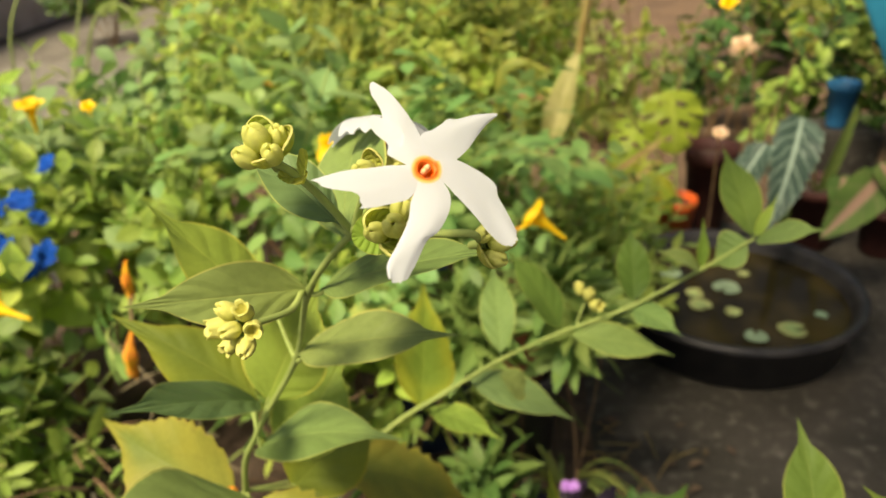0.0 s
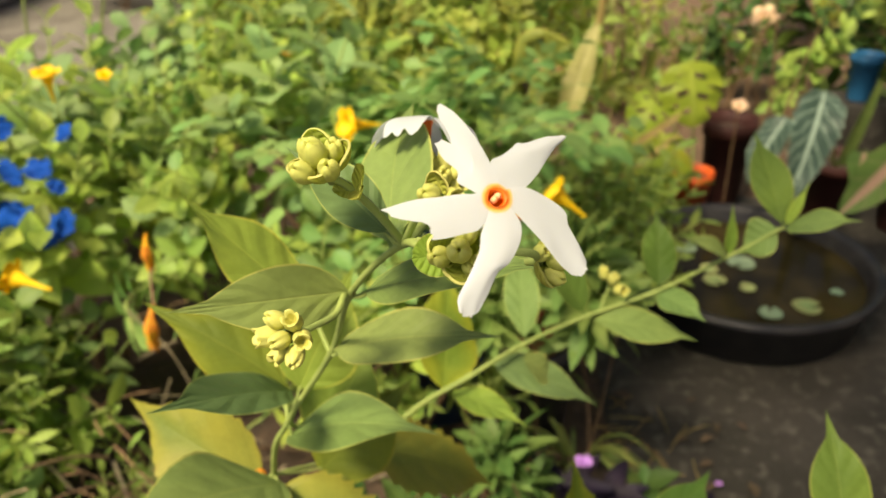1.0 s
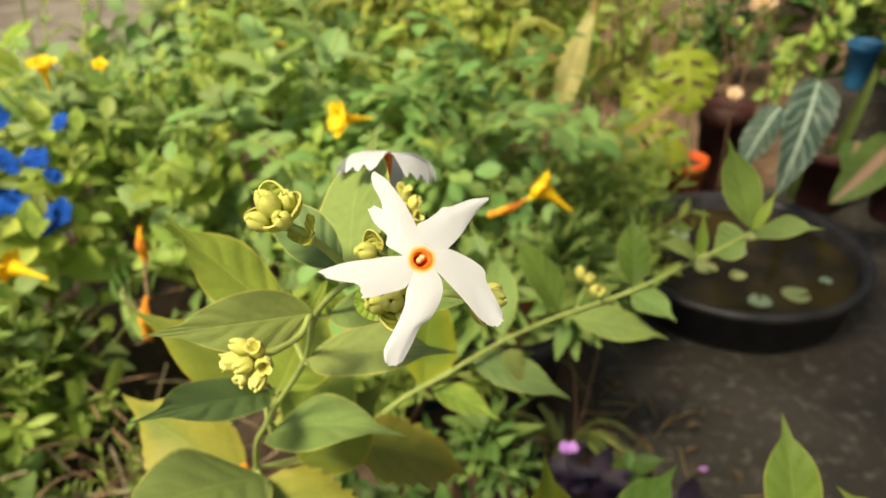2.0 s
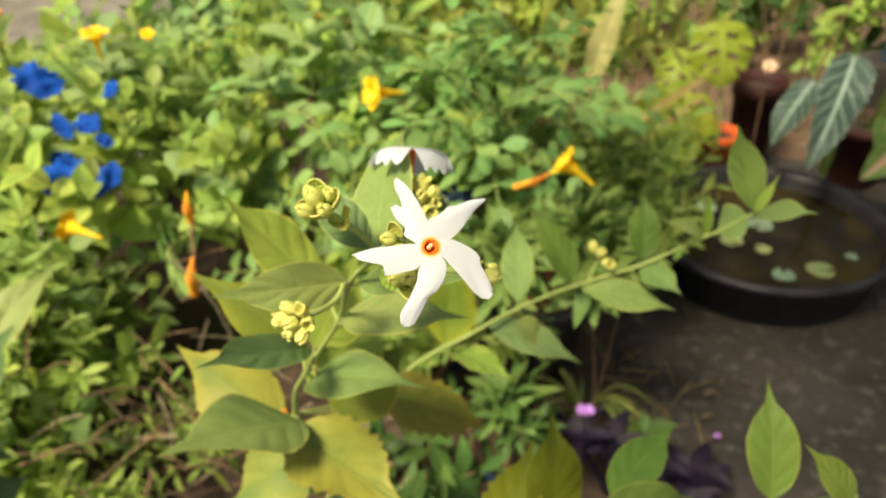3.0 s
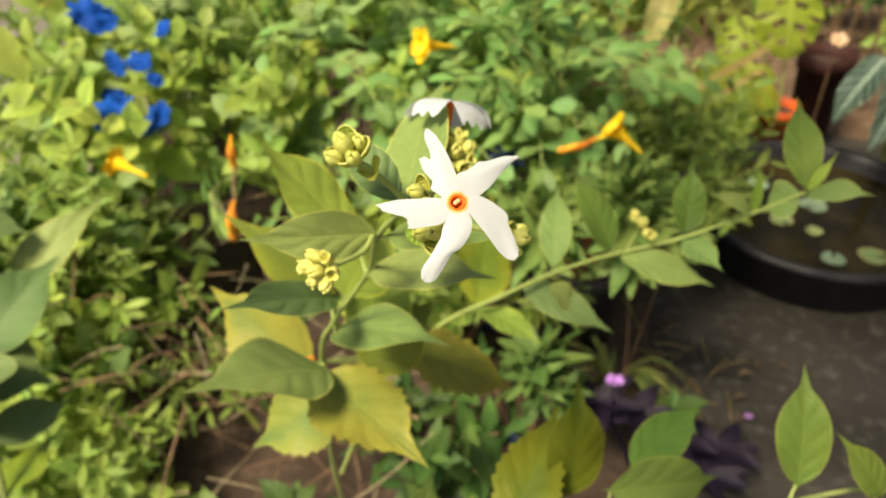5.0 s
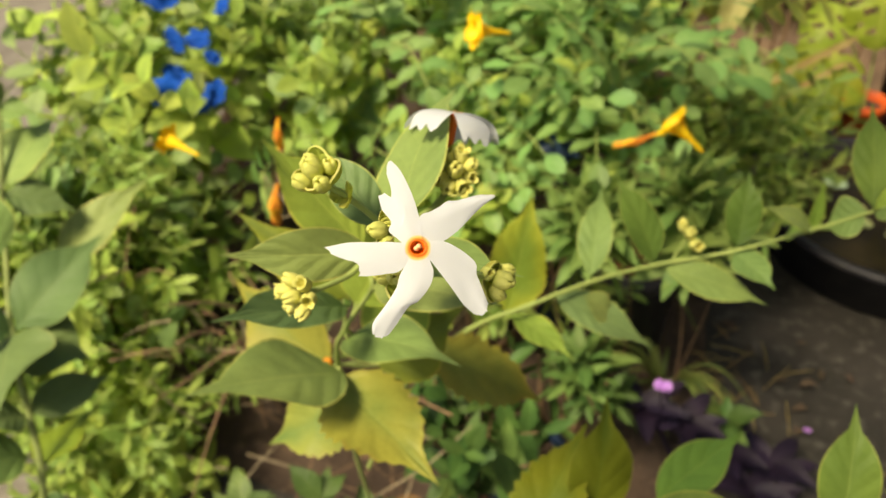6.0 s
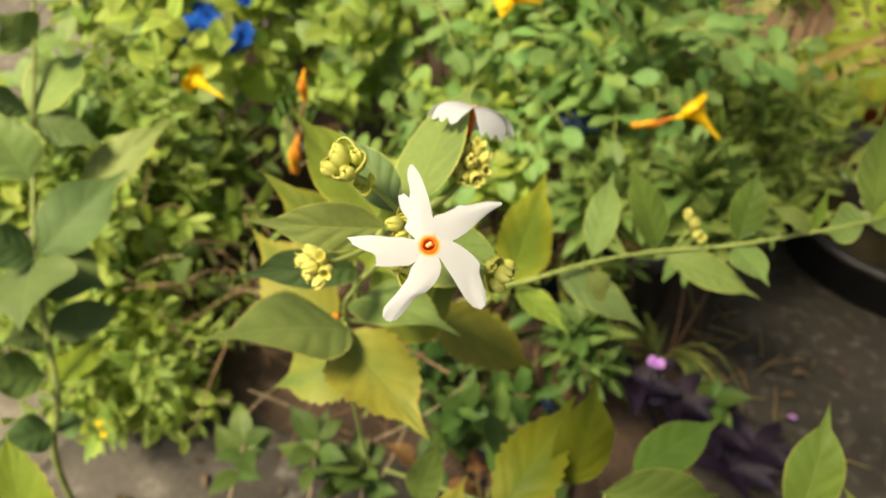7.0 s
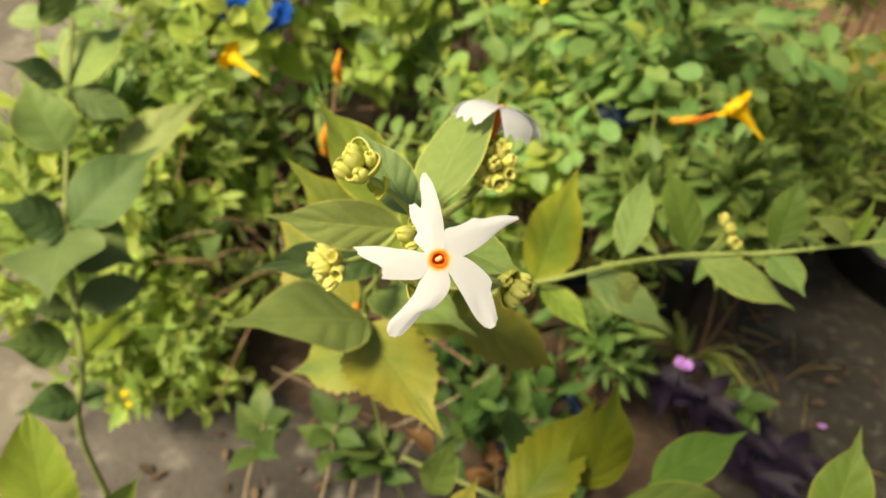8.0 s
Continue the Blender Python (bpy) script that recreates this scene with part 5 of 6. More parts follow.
def split_leaf(parent, base, tip, width, face, material):
    """A broad blade with slits from the margin and oval holes beside the midrib."""
    base, tip, face = Vector(base), Vector(tip), Vector(face)
    y = tip - base
    L = y.length
    y.normalize()
    z = (face - y * face.dot(y)).normalized()
    x = y.cross(z)
    b = Mesher()
    rows, cols = 41, 17
    for i in range(rows):
        s = i / (rows - 1)
        w = width / 2 * max(0.03, leaf_width(s, 0.38, 0.62, 0.0))
        for j in range(cols):
            u = 2 * j / (cols - 1) - 1
            back = 0.10 * L * (abs(u) ** 1.5) * (1 - 1.6 * s)
            b.v.append(base + y * (s * L - back) + x * (u * w) + z * (0.10 * L * math.sin(s * 2.6) - 0.22 * w * u * u + 0.03 * L * math.sin(s * 17) * abs(u)))
    for i in range(rows - 1):
        for j in range(cols - 1):
            s, u = (i + 0.5) / (rows - 1), 2 * (j + 0.5) / (cols - 1) - 1
            side = 1 if u > 0 else 0
            v = (s - 0.20 * abs(u) + 0.08 * side) * 2.9 + 0.3
            gap = v % 1.0
            slit = abs(u) > 0.50 and gap < 0.05 + 0.20 * abs(u) and 0.15 < s < 0.93
            hole = 0.18 < abs(u) < 0.55 and 0.48 < gap < 0.78 and 0.1 < s < 0.8
            if slit or hole:
                continue
            q = (i * cols + j, i * cols + j + 1, (i + 1) * cols + j + 1, (i + 1) * cols + j)
            b.f.append(list(q))
            b.uv += [((k % cols) / (cols - 1), (k // cols) / (rows - 1)) for k in q]
            b.mi.append(0)
    return add_mesh("leaf", b.mesh("leaf", material), parent)


def potted(name, label, x, y, z, leaves, build):
    ob = thing(name, label, "plant", at=(x, y, z))
    inv = Matrix.Translation((-x, -y, -z))
    for base, tip, wid, face in leaves:
        lf = build(ob, base, tip, wid, face)
        lf.matrix_parent_inverse = inv
        s = add_mesh("leaf_stalk", stem_mesh("leaf_stalk", [(x, y, z), (Vector((x, y, z)) + Vector(base)) / 2 + Vector((0, 0, 0.02)), base], 0.003, 0.0018, M_STEM, 6, 4), ob)
        s.matrix_parent_inverse = inv
    return ob


def fingered_leaf(parent, base, tip, width, face, material):
    """A leaf cut to its midrib into long drooping fingers."""
    base, tip, face = Vector(base), Vector(tip), Vector(face)
    d = tip - base
    y = d.normalized()
    z = (face - y * face.dot(y)).normalized()
    x = y.cross(z)
    b = Mesher()
    rib = spline([base, base + d * 0.5 + z * 0.12 * d.length, tip], 4)
    b.tube(rib, [0.0026] * len(rib), 5)
    for k in range(6):
        f = 0.12 + 0.15 * k
        at = rib[int(f * (len(rib) - 1))]
        for sgn in (-1, 1):
            ln = width * 0.62 * (1 - 0.35 * abs(f - 0.4))
            leaf_into(b, at, at + (x * sgn * 0.85 + y * 0.45).normalized() * ln - Vector((0, 0, 0.30 * ln)), ln * 0.30, z, arch=0.10, fold=0.15, a=0.35, bb=0.5, petiole=0.0, rows=9, cols=5, seed=f)
    leaf_into(b, rib[-2], tip + d * 0.25, width * 0.22, z, arch=0.05, a=0.4, bb=0.6, petiole=0.0, rows=9, cols=5)
    return add_mesh("leaf", b.mesh("leaf", material), parent)


potted("split_leaf_plant", "lime-green split-leaved plant in an orange pot", 0.490, 1.620, 0.13, [
    ((0.462, 1.650, 0.388), (0.470, 1.611, 0.269), 0.140, (-0.05, -0.85, 0.5)),
    ((0.392, 1.661, 0.324), (0.351, 1.603, 0.242), 0.105, (-0.2, -0.7, 0.6)),
], lambda p, b, t, w, f: split_leaf(p, b, t, w, f, M_SPLIT))
potted("split_leaf_plant", "lime-green plant with drooping fingered leaves", 0.40, 1.63, 0.0, [
    ((0.392, 1.591, 0.265), (0.292, 1.533, 0.162), 0.152, (-0.1, -0.8, 0.6)),
    ((0.375, 1.591, 0.250), (0.345, 1.521, 0.100), 0.125, (0.0, -0.9, 0.4)),
    ((0.420, 1.591, 0.255), (0.418, 1.533, 0.150), 0.085, (0.1, -0.9, 0.4)),
    ((0.351, 1.591, 0.207), (0.316, 1.521, 0.078), 0.129, (-0.1, -0.9, 0.4)),
], lambda p, b, t, w, f: fingered_leaf(p, b, t, w, f, M_SPLIT))
potted("alocasia", "dark arrow-leaved plant with silvery veins", 0.835, 1.66, 0.135, [
    ((0.682, 1.47, 0.385), (0.588, 1.33, 0.195), 0.094, (0.0, -0.75, 0.65)),
    ((0.615, 1.46, 0.335), (0.545, 1.43, 0.20), 0.07, (-0.7, -0.6, 0.3)),
], lambda p, b, t, w, f: big_leaf(p, b, t, w, f, M_ALOC, a=0.42, bb=0.95, petiole=0.0, rows=40, arch=0.08, teeth=0.22, wave=0.2))
potted("caladium", "caladium with pink-centred green leaves", 0.985, 1.60, 0.10, [
    ((0.835, 1.40, 0.285), (0.705, 1.35, 0.165), 0.090, (0.0, -0.8, 0.6)),
    ((0.83, 1.42, 0.30), (0.86, 1.34, 0.22), 0.08, (0.2, -0.7, 0.7)),
    ((0.78, 1.45, 0.26), (0.74, 1.36, 0.19), 0.07, (0.0, -0.7, 0.7)),
], lambda p, b, t, w, f: big_leaf(p, b, t, w, f, M_CALAD, a=0.4, bb=0.8, petiole=0.0, rows=14, arch=0.06))
potted("snake_plant", "upright pale-edged sword leaves", 0.80, 1.66, 0.0, [
    ((0.765, 1.66, 0.0), (0.735, 1.60, 0.385), 0.030, (0.0, -1, 0.1)),
    ((0.83, 1.67, 0.05), (0.88, 1.64, 0.36), 0.035, (0.2, -1, 0.1)),
], lambda p, b, t, w, f: big_leaf(p, b, t, w, f, M_STRAP, a=0.25, bb=0.4, petiole=0.0, rows=14, arch=0.02))

# ---- dry stake leaf, bamboo strips, plastics ----
dl = thing("dry_leaf", "long pale straw-coloured folded leaf hanging in the shrubs", "leaf", at=(0.2, 1.31, 0.56))
big_leaf(dl, (0.192, 1.27, 0.585), (0.143, 1.25, 0.412), 0.046, (-0.3, -0.8, 0.4), M_STRAW, a=0.75, bb=0.45, petiole=0.0, fold=0.35, wave=0.3, teeth=0.15, rows=40).matrix_parent_inverse = Matrix.Translation((-0.2, -1.31, -0.56))
add_mesh("stalk", stem_mesh("stalk", [(0.05, 1.62, 0.0), (0.12, 1.60, 0.45), (0.22, 1.42, 0.80), (0.212, 1.30, 0.72), (0.192, 1.27, 0.575)], 0.006, 0.0075, M_DRY, 7, 6), dl).matrix_parent_inverse = Matrix.Translation((-0.2, -1.31, -0.56))


yl = thing("yellowing_leaf", "arched yellow-green leaf with a brown withered tip", "leaf", at=(0.06, 1.31, 0.44))
for pts, wid, mat in (([(0.050, 1.31, 0.440), (0.058, 1.29, 0.505), (0.066, 1.29, 0.548), (0.100, 1.285, 0.560), (0.147, 1.28, 0.540)], 0.010, M_LANCE), ([(0.077, 1.285, 0.511), (0.105, 1.28, 0.503), (0.135, 1.28, 0.496)], 0.008, M_DRY)):
    line = spline(pts, 5)
    b = Mesher()
    rows_, uvs_ = [], []
    for i, q in enumerate(line):
        f = i / (len(line) - 1)
        d = (line[min(i + 1, len(line) - 1)] - line[max(i - 1, 0)]).normalized()
        side = d.cross(Vector((0, -0.9, 0.4))).normalized() * wid * (0.35 + 0.65 * math.sin(math.pi * f ** 0.7))
        rows_ += [q - side, q + Vector((0, -0.004, 0)), q + side]
        uvs_ += [(0, f), (0.5, f), (1, f)]
    b.grid(rows_, uvs_, len(line), 3)
    add_mesh("blade", b.mesh("blade", mat), yl).matrix_parent_inverse = Matrix.Translation((-0.06, -1.31, -0.44))


def trumpet(at, axis, size, material, tube_mat, label, spin=0.0, petals=5):
    """A fallen trumpet flower: funnel with lobes and a thin tube."""
    fl = thing("fallen_flower", label, "flower", "fallen yellow flowers", at=at)
    m = aim(at, axis, spin)
    inv = Matrix.Translation(Vector(at) * -1)
    bm = bmesh.new()
    lathe(bm, [(0.0012 * size, -0.030 * size), (0.0022 * size, -0.018 * size), (0.004 * size, -0.008 * size), (0.0085 * size, 0.002 * size), (0.010 * size, 0.008 * size), (0.0088 * size, 0.007 * size), (0.003 * size, -0.006 * size)], 16, m)
    part("tube", bm, tube_mat, fl).matrix_parent_inverse = inv
    for k in range(petals):
        a = 2 * math.pi * k / petals
        d = Vector((math.cos(a), math.sin(a), 0))
        b = Mesher()
        leaf_into(b, m @ (d * 0.006 * size), m @ (d * 0.017 * size + Vector((0, 0, 0.007 * size))), 0.014 * size, m.to_3x3() @ (Vector((0, 0, 1)) - d * 0.3), arch=0.1, fold=0.1, a=0.4, bb=0.45, petiole=0.0, rows=8, cols=7, thick=0.0004)
        o = add_mesh("petal", b.mesh("petal", material), fl)
        o.matrix_parent_inverse = inv
    return fl


def withered_flower(a, b, r, label):
    """A shrivelled trumpet: a crinkled spindle with a ragged mouth."""
    a, b = Vector(a), Vector(b)
    fl = thing("withered_flower", label, "flower", "withered flowers", at=a)
    d = (b - a).normalized()
    e1 = d.orthogonal().normalized()
    e2 = d.cross(e1)
    m = Mesher()
    prof = [0.25, 0.3, 0.42, 0.6, 0.85, 1.0, 0.9, 0.7, 0.75, 0.5]
    pts, uvs = [], []
    for i, q in enumerate(prof):
        f = i / (len(prof) - 1)
        for k in range(15):
            w = 2 * math.pi * (k % 14) / 14
            rr = r * q * (1 + 0.28 * math.sin(w * 3 + f * 6) + 0.12 * math.sin(w * 5))
            pts.append(a.lerp(b, f + (0.06 * math.sin(w * 3) if i == len(prof) - 1 else 0)) + (e1 * math.cos(w) + e2 * math.sin(w)) * rr + e1 * r * 0.6 * math.sin(f * 3))
            uvs.append((k / 14, f))
    m.grid(pts, uvs, len(prof), 15)
    add_mesh("corolla", m.mesh("corolla", M_OPETAL), fl).matrix_parent_inverse = Matrix.Translation(-a)
    return fl


trumpet((0.069, 0.685, 0.536), (-0.75, 0.10, 0.6), 1.22, M_YPETAL, M_YPETAL, "bright yellow trumpet flower fallen on the leaves")
trumpet((-0.140, 0.715, 0.607), (-0.75, -0.62, 0.25), 1.2, M_YPETAL, M_YPETAL, "yellow trumpet flower caught among the leaves")
trumpet((-0.532, 0.855, 0.626), (0.1, -0.15, 0.97), 1.1, M_YPETAL, M_YPETAL, "yellow trumpet flower on the shrub")
trumpet((-0.489, 0.628, 0.480), (-0.9, 0.1, 0.3), 1.2, M_YPETAL, M_YPETAL, "yellow trumpet flower fading to orange")
withered_flower((-0.305, 0.54, 0.505), (-0.309, 0.532, 0.462), 0.0065, "withered orange trumpet flower hanging down")
trumpet((-0.474, 0.450, 0.480), (0.0, -0.6, 0.8), 0.8, M_YPETAL, M_YPETAL, "small yellow flower among the leaves")


# ---- cement apron, plastics, twigs, low plants ----
def apron(name, x0, x1, y0, y1, material, label):
    bm = bmesh.new()
    nx, ny = 40, 40
    g = [[bm.verts.new((x0 + (x1 - x0) * i / nx + 0.03 * noise.noise(Vector((i * 0.3, j * 0.3, 1))) * (i in (0, nx) or j in (0, ny)), y0 + (y1 - y0) * j / ny + 0.03 * noise.noise(Vector((i * 0.3, j * 0.3, 5))) * (i in (0, nx) or j in (0, ny)), 0.012 + 0.003 * noise.noise(Vector((i * 0.4, j * 0.4, 0))) if 0 < i < nx and 0 < j < ny else -0.01)) for i in range(nx + 1)] for j in range(ny + 1)]
    for j in range(ny):
        for i in range(nx):
            bm.faces.new((g[j][i], g[j][i + 1], g[j + 1][i + 1], g[j + 1][i]))
    return tagged(part(name, bm, material, None), label, "path", kind="structure")


M_CEMENT = ground_material("pale_cement", ((0.150, 0.139, 0.115), (0.092, 0.083, 0.067), (0.230, 0.218, 0.186), (0.062, 0.055, 0.045)), 5.0, 0.9, 0.003)
M_CEMENT_OLD = ground_material("blotched_old_cement", ((0.028, 0.025, 0.021), (0.094, 0.087, 0.078), (0.187, 0.176, 0.156), (0.013, 0.010, 0.007)), 3.5, 0.9, 0.004)
apron("path_1", -3.1, -0.62, -0.4, 6.6, M_CEMENT, "pale grey cement garden path")
apron("path_2", -0.66, 0.02, -0.4, 0.48, M_CEMENT_OLD, "worn dark cement patch with pale blotches before the bed")


def torn_plastic(at, size, seed, material, label):
    """A crumpled scrap of thin plastic."""
    r = random.Random(seed)
    b = Mesher()
    n = 9
    top, low, uvs = [], [], []
    for i in range(n):
        for j in range(n):
            u, v = i / (n - 1) - 0.5, j / (n - 1) - 0.5
            edge = 1 + 0.65 * noise.noise(Vector((u * 6, v * 6, seed)))
            q = Vector((u * size * edge * (1.3 - 1.1 * abs(v)), 0.22 * size * noise.noise(Vector((u * 4, v * 4, seed + 3))), v * size * 0.8 * edge))
            top.append(q)
            low.append(q + Vector((0, 0.0005, 0)))
            uvs.append((u + 0.5, v + 0.5))
    b.grid(top, uvs, n, n)
    b.grid(low, uvs, n, n, 0, True)
    ob = add_mesh("plastic_scrap", b.mesh("plastic_scrap", material))
    ob.matrix_world = Matrix.Translation(at) @ pose(0, 0, 0, -35 + r.uniform(-15, 15), r.uniform(-40, 40), r.uniform(-25, 25))
    return tagged(ob, label, "plastic", "blue plastic scraps")


for i, (q, sz) in enumerate([((-0.630, 0.852, 0.569), 0.051), ((-0.591, 0.814, 0.520), 0.032), ((-0.557, 0.818, 0.522), 0.032), ((-0.528, 0.846, 0.559), 0.026), ((-0.575, 0.775, 0.460), 0.064), ((-0.534, 0.808, 0.503), 0.020), ((-0.529, 0.780, 0.462), 0.041), ((-0.614, 0.826, 0.452), 0.046), ((-0.629, 0.846, 0.417), 0.055)]):
    torn_plastic(q, sz, i + 1, M_BLUE, "scrap of bright blue plastic caught in the shrub")


def dry_twigs():
    r = random.Random(8)
    for k in range(130):
        x, y, z = r.uniform(-0.60, -0.14), r.uniform(0.44, 0.80), r.uniform(0.05, 0.34)
        d = Vector((r.uniform(-1, 1), r.uniform(-0.6, 0.6), r.uniform(-0.5, 0.6))).normalized()
        ln = r.uniform(0.06, 0.16)
        p = Vector((x, y, z))
        q = [p - d * ln / 2, p + Vector((r.uniform(-0.01, 0.01), r.uniform(-0.01, 0.01), r.uniform(-0.01, 0.01))), p + d * ln / 2]
        ob = add_mesh("twig", stem_mesh("twig", q, r.uniform(0.0009, 0.0024), 0.0006, M_TWIG if k % 3 else M_WOODY, 5, 4), twigs)
    return


twigs = thing("dry_twigs", "tangle of dry brown twigs under the shrubs", "twigs")
dry_twigs()


def purple_plant():
    ob = thing("purple_plant", "trailing plant with dark purple strap leaves and a pink flower", "plant", at=(0.16, 0.66, 0.0))
    inv = Matrix.Translation((-0.16, -0.66, 0.0))
    r = random.Random(3)
    for cx, cy, cz in ((0.09, 0.66, 0.14), (0.14, 0.66, 0.12), (0.20, 0.66, 0.08), (0.27, 0.68, 0.05), (0.24, 0.63, 0.05)):
        s = add_mesh("stem", stem_mesh("stem", [(0.16, 0.66, -0.005), ((0.16 + cx) / 2, (0.66 + cy) / 2, cz * 0.6), (cx, cy, cz)], 0.004, 0.002, M_PURPLE, 6, 4), ob)
        s.matrix_parent_inverse = inv
        for k in range(6):
            a = 2.4 * k + r.uniform(-0.3, 0.3)
            t = Vector((cx + 0.06 * math.cos(a), cy + 0.06 * math.sin(a), cz + r.uniform(0.0, 0.03)))
            big_leaf(ob, (cx, cy, cz - 0.012 + 0.004 * k), t, 0.026, (0, -0.2, 1), M_PURPLE, rows=10, cols=5, a=0.5, bb=0.9, petiole=0.0, fold=0.35, arch=0.08).matrix_parent_inverse = inv
    for at, sz in (((0.106, 0.640, 0.207), 0.0125), ((0.326, 0.771, 0.030), 0.006)):
        for k in range(3):
            a = 2.09 * k + 0.5
            b = Mesher()
            leaf_into(b, at, Vector(at) + Vector((math.cos(a), math.sin(a) * 0.8 - 0.3, 0.45)).normalized() * sz, sz * 1.1, (0, -0.6, 0.8), arch=0.1, a=0.5, bb=0.4, petiole=0.0, rows=7, cols=5, thick=0.0004)
            add_mesh("petal", b.mesh("petal", M_PINK), ob, "soft violet-pink petal").matrix_parent_inverse = inv
    s = add_mesh("flower_stalk", stem_mesh("flower_stalk", [(0.12, 0.655, 0.12), (0.108, 0.645, 0.17), (0.106, 0.640, 0.207)], 0.0016, 0.0012, M_PURPLE, 6, 4), ob)
    s.matrix_parent_inverse = inv
    return ob


purple_plant()


def seedling(foot, top, seed, mats):
    r = random.Random(seed)
    ob = thing("seedling", "thin jasmine seedling with a few small green leaves", "plant", "seedlings", at=foot)
    inv = Matrix.Translation(Vector(foot) * -1)
    foot, top = Vector(foot), Vector(top)
    mid = foot.lerp(top, 0.5) + Vector((r.uniform(-0.01, 0.01), 0.005, 0))
    add_mesh("stem", stem_mesh("stem", [foot - Vector((0, 0, 0.01)), mid, top], 0.0026, 0.0015, M_WOODY, 7, 5), ob).matrix_parent_inverse = inv
    a = r.uniform(0, 6)
    for k in range(8):
        a += 1.7
        p = foot.lerp(top, 1 - 0.06 * (k // 2))
        d = Vector((math.cos(a), math.sin(a), r.uniform(0.1, 0.8))).normalized()
        ln = r.uniform(0.030, 0.052)
        big_leaf(ob, p, p + d * ln, ln * 0.55, (0, -0.3, 1), mats[k % len(mats)], rows=12, cols=5, fold=0.2, arch=0.08, a=0.75, bb=1.3, seed=r.random()).matrix_parent_inverse = inv
    return ob


seedling((-0.34, 0.29, 0.0), (-0.284, 0.330, 0.262), 1, [M_SEEDLING, M_DEEPER, M_SEEDLING])
seedling((-0.27, 0.31, 0.0), (-0.205, 0.345, 0.290), 2, [M_SEEDLING, M_SEEDLING])
seedling((-0.21, 0.33, 0.0), (-0.190, 0.366, 0.226), 3, [M_SEEDLING, M_SEEDLING])
seedling((-0.17, 0.34, 0.0), (-0.165, 0.363, 0.250), 4, [M_SEEDLING, M_SEEDLING])
seedling((0.20, 0.70, 0.0), (0.197, 0.688, 0.118), 5, [M_SEEDLING, M_DEEPER])

flower_pot(-0.07, 0.90, 0.07, 0.13, M_NAVY, "dark blue plastic pot among the shrubs", 0.06)
# Black pot is added: fills a shaded gap and props up the terracotta pot.
flower_pot(0.062, 0.875, 0.062, 0.225, M_TUB, "added black pot filling a shaded gap, holding a terracotta pot")
flower_pot(0.062, 0.875, 0.050, 0.14, M_TERRA, "terracotta pot standing in the added black pot", 0.197)
flower_pot(-0.05, 0.56, 0.06, 0.12, M_NAVY, "dark blue plastic pot below the jasmine")
flower_pot(-1.99, 2.48, 0.10, 0.19, M_POT_YELLOW, "orange-yellow plastic flower pot on the path", 0.012)
flower_pot(0.99, 1.93, 0.040, 0.12, M_BLUE_POT, "small blue plastic pot on a block by the hedge", 0.21)
slab("block", (0.90, 1.85, -0.01), (1.08, 2.02, 0.21), M_CONC, "dark grey cement block", "block")


def bamboo(a, b, w):
    ob = thing("cane_strip", "split pale cane strip leaning in the leaves", "cane", "cane strips", at=a)
    big_leaf(ob, a, b, w, (0.0, -0.7, 0.7), M_DRY, a=0.12, bb=0.12, petiole=0.0, rows=10, cols=5, arch=0.01, fold=0.3, thick=0.001).matrix_parent_inverse = Matrix.Translation(Vector(a) * -1)


bamboo((0.14, 1.06, 0.372), (0.345, 1.25, 0.425), 0.012)
bamboo((0.16, 1.05, 0.352), (0.335, 1.22, 0.395), 0.010)

board = bmesh.new()
bmesh.ops.create_cube(board, size=1)
BM = Matrix.Translation((1.066, 1.68, 0.626)) @ Matrix.Rotation(radians(-28.6), 4, "Y")
for v in board.verts:
    v.co = BM @ Vector((v.co.x * 0.40, v.co.y * 0.012, v.co.z * 1.0 - 0.11))
bmesh.ops.bevel(board, geom=board.edges[:], offset=0.003, segments=2, affect="EDGES")
tagged(part("plastic_board", board, M_TEAL, None), "teal plastic board leaning behind the pots", "board")
for pts in ([(-0.99, 1.60, 0.0), (-0.993, 1.583, 0.527), (-0.95, 1.663, 0.72)], [(-0.86, 1.58, 0.0), (-0.852, 1.564, 0.476), (-0.82, 1.666, 0.72)], [(-0.86, 1.57, 0.40), (-0.816, 1.632, 0.607), (-0.741, 1.648, 0.632), (-0.699, 1.601, 0.50), (-0.69, 1.60, 0.0)]):
    tagged(add_mesh("bare_stem", stem_mesh("bare_stem", pts, 0.0036, 0.0026, M_STEM_DULL, 7, 6)), "bare pale grey-green climbing stem", "stem", "bare stems")


def dry_stems():
    """Thin dead shoots standing on the bare earth behind the pots."""
    r = random.Random(58)
    for k in range(26):
        x, y, h = r.uniform(0.15, 0.95), r.uniform(1.85, 2.5), r.uniform(0.25, 0.6)
        q = Vector((x + r.uniform(-0.12, 0.12), y + r.uniform(-0.1, 0.1), h))
        ob = add_mesh("bare_stem", stem_mesh("bare_stem", [(x, y, -0.01), Vector((x, y, 0)).lerp(q, 0.55) + Vector((r.uniform(-0.03, 0.03), 0, 0.01)), q], r.uniform(0.003, 0.006), 0.0018, M_TWIG, 6, 5))
        tagged(ob, "thin dead brown stem standing on bare earth", "stem", "bare stems")


dry_stems()


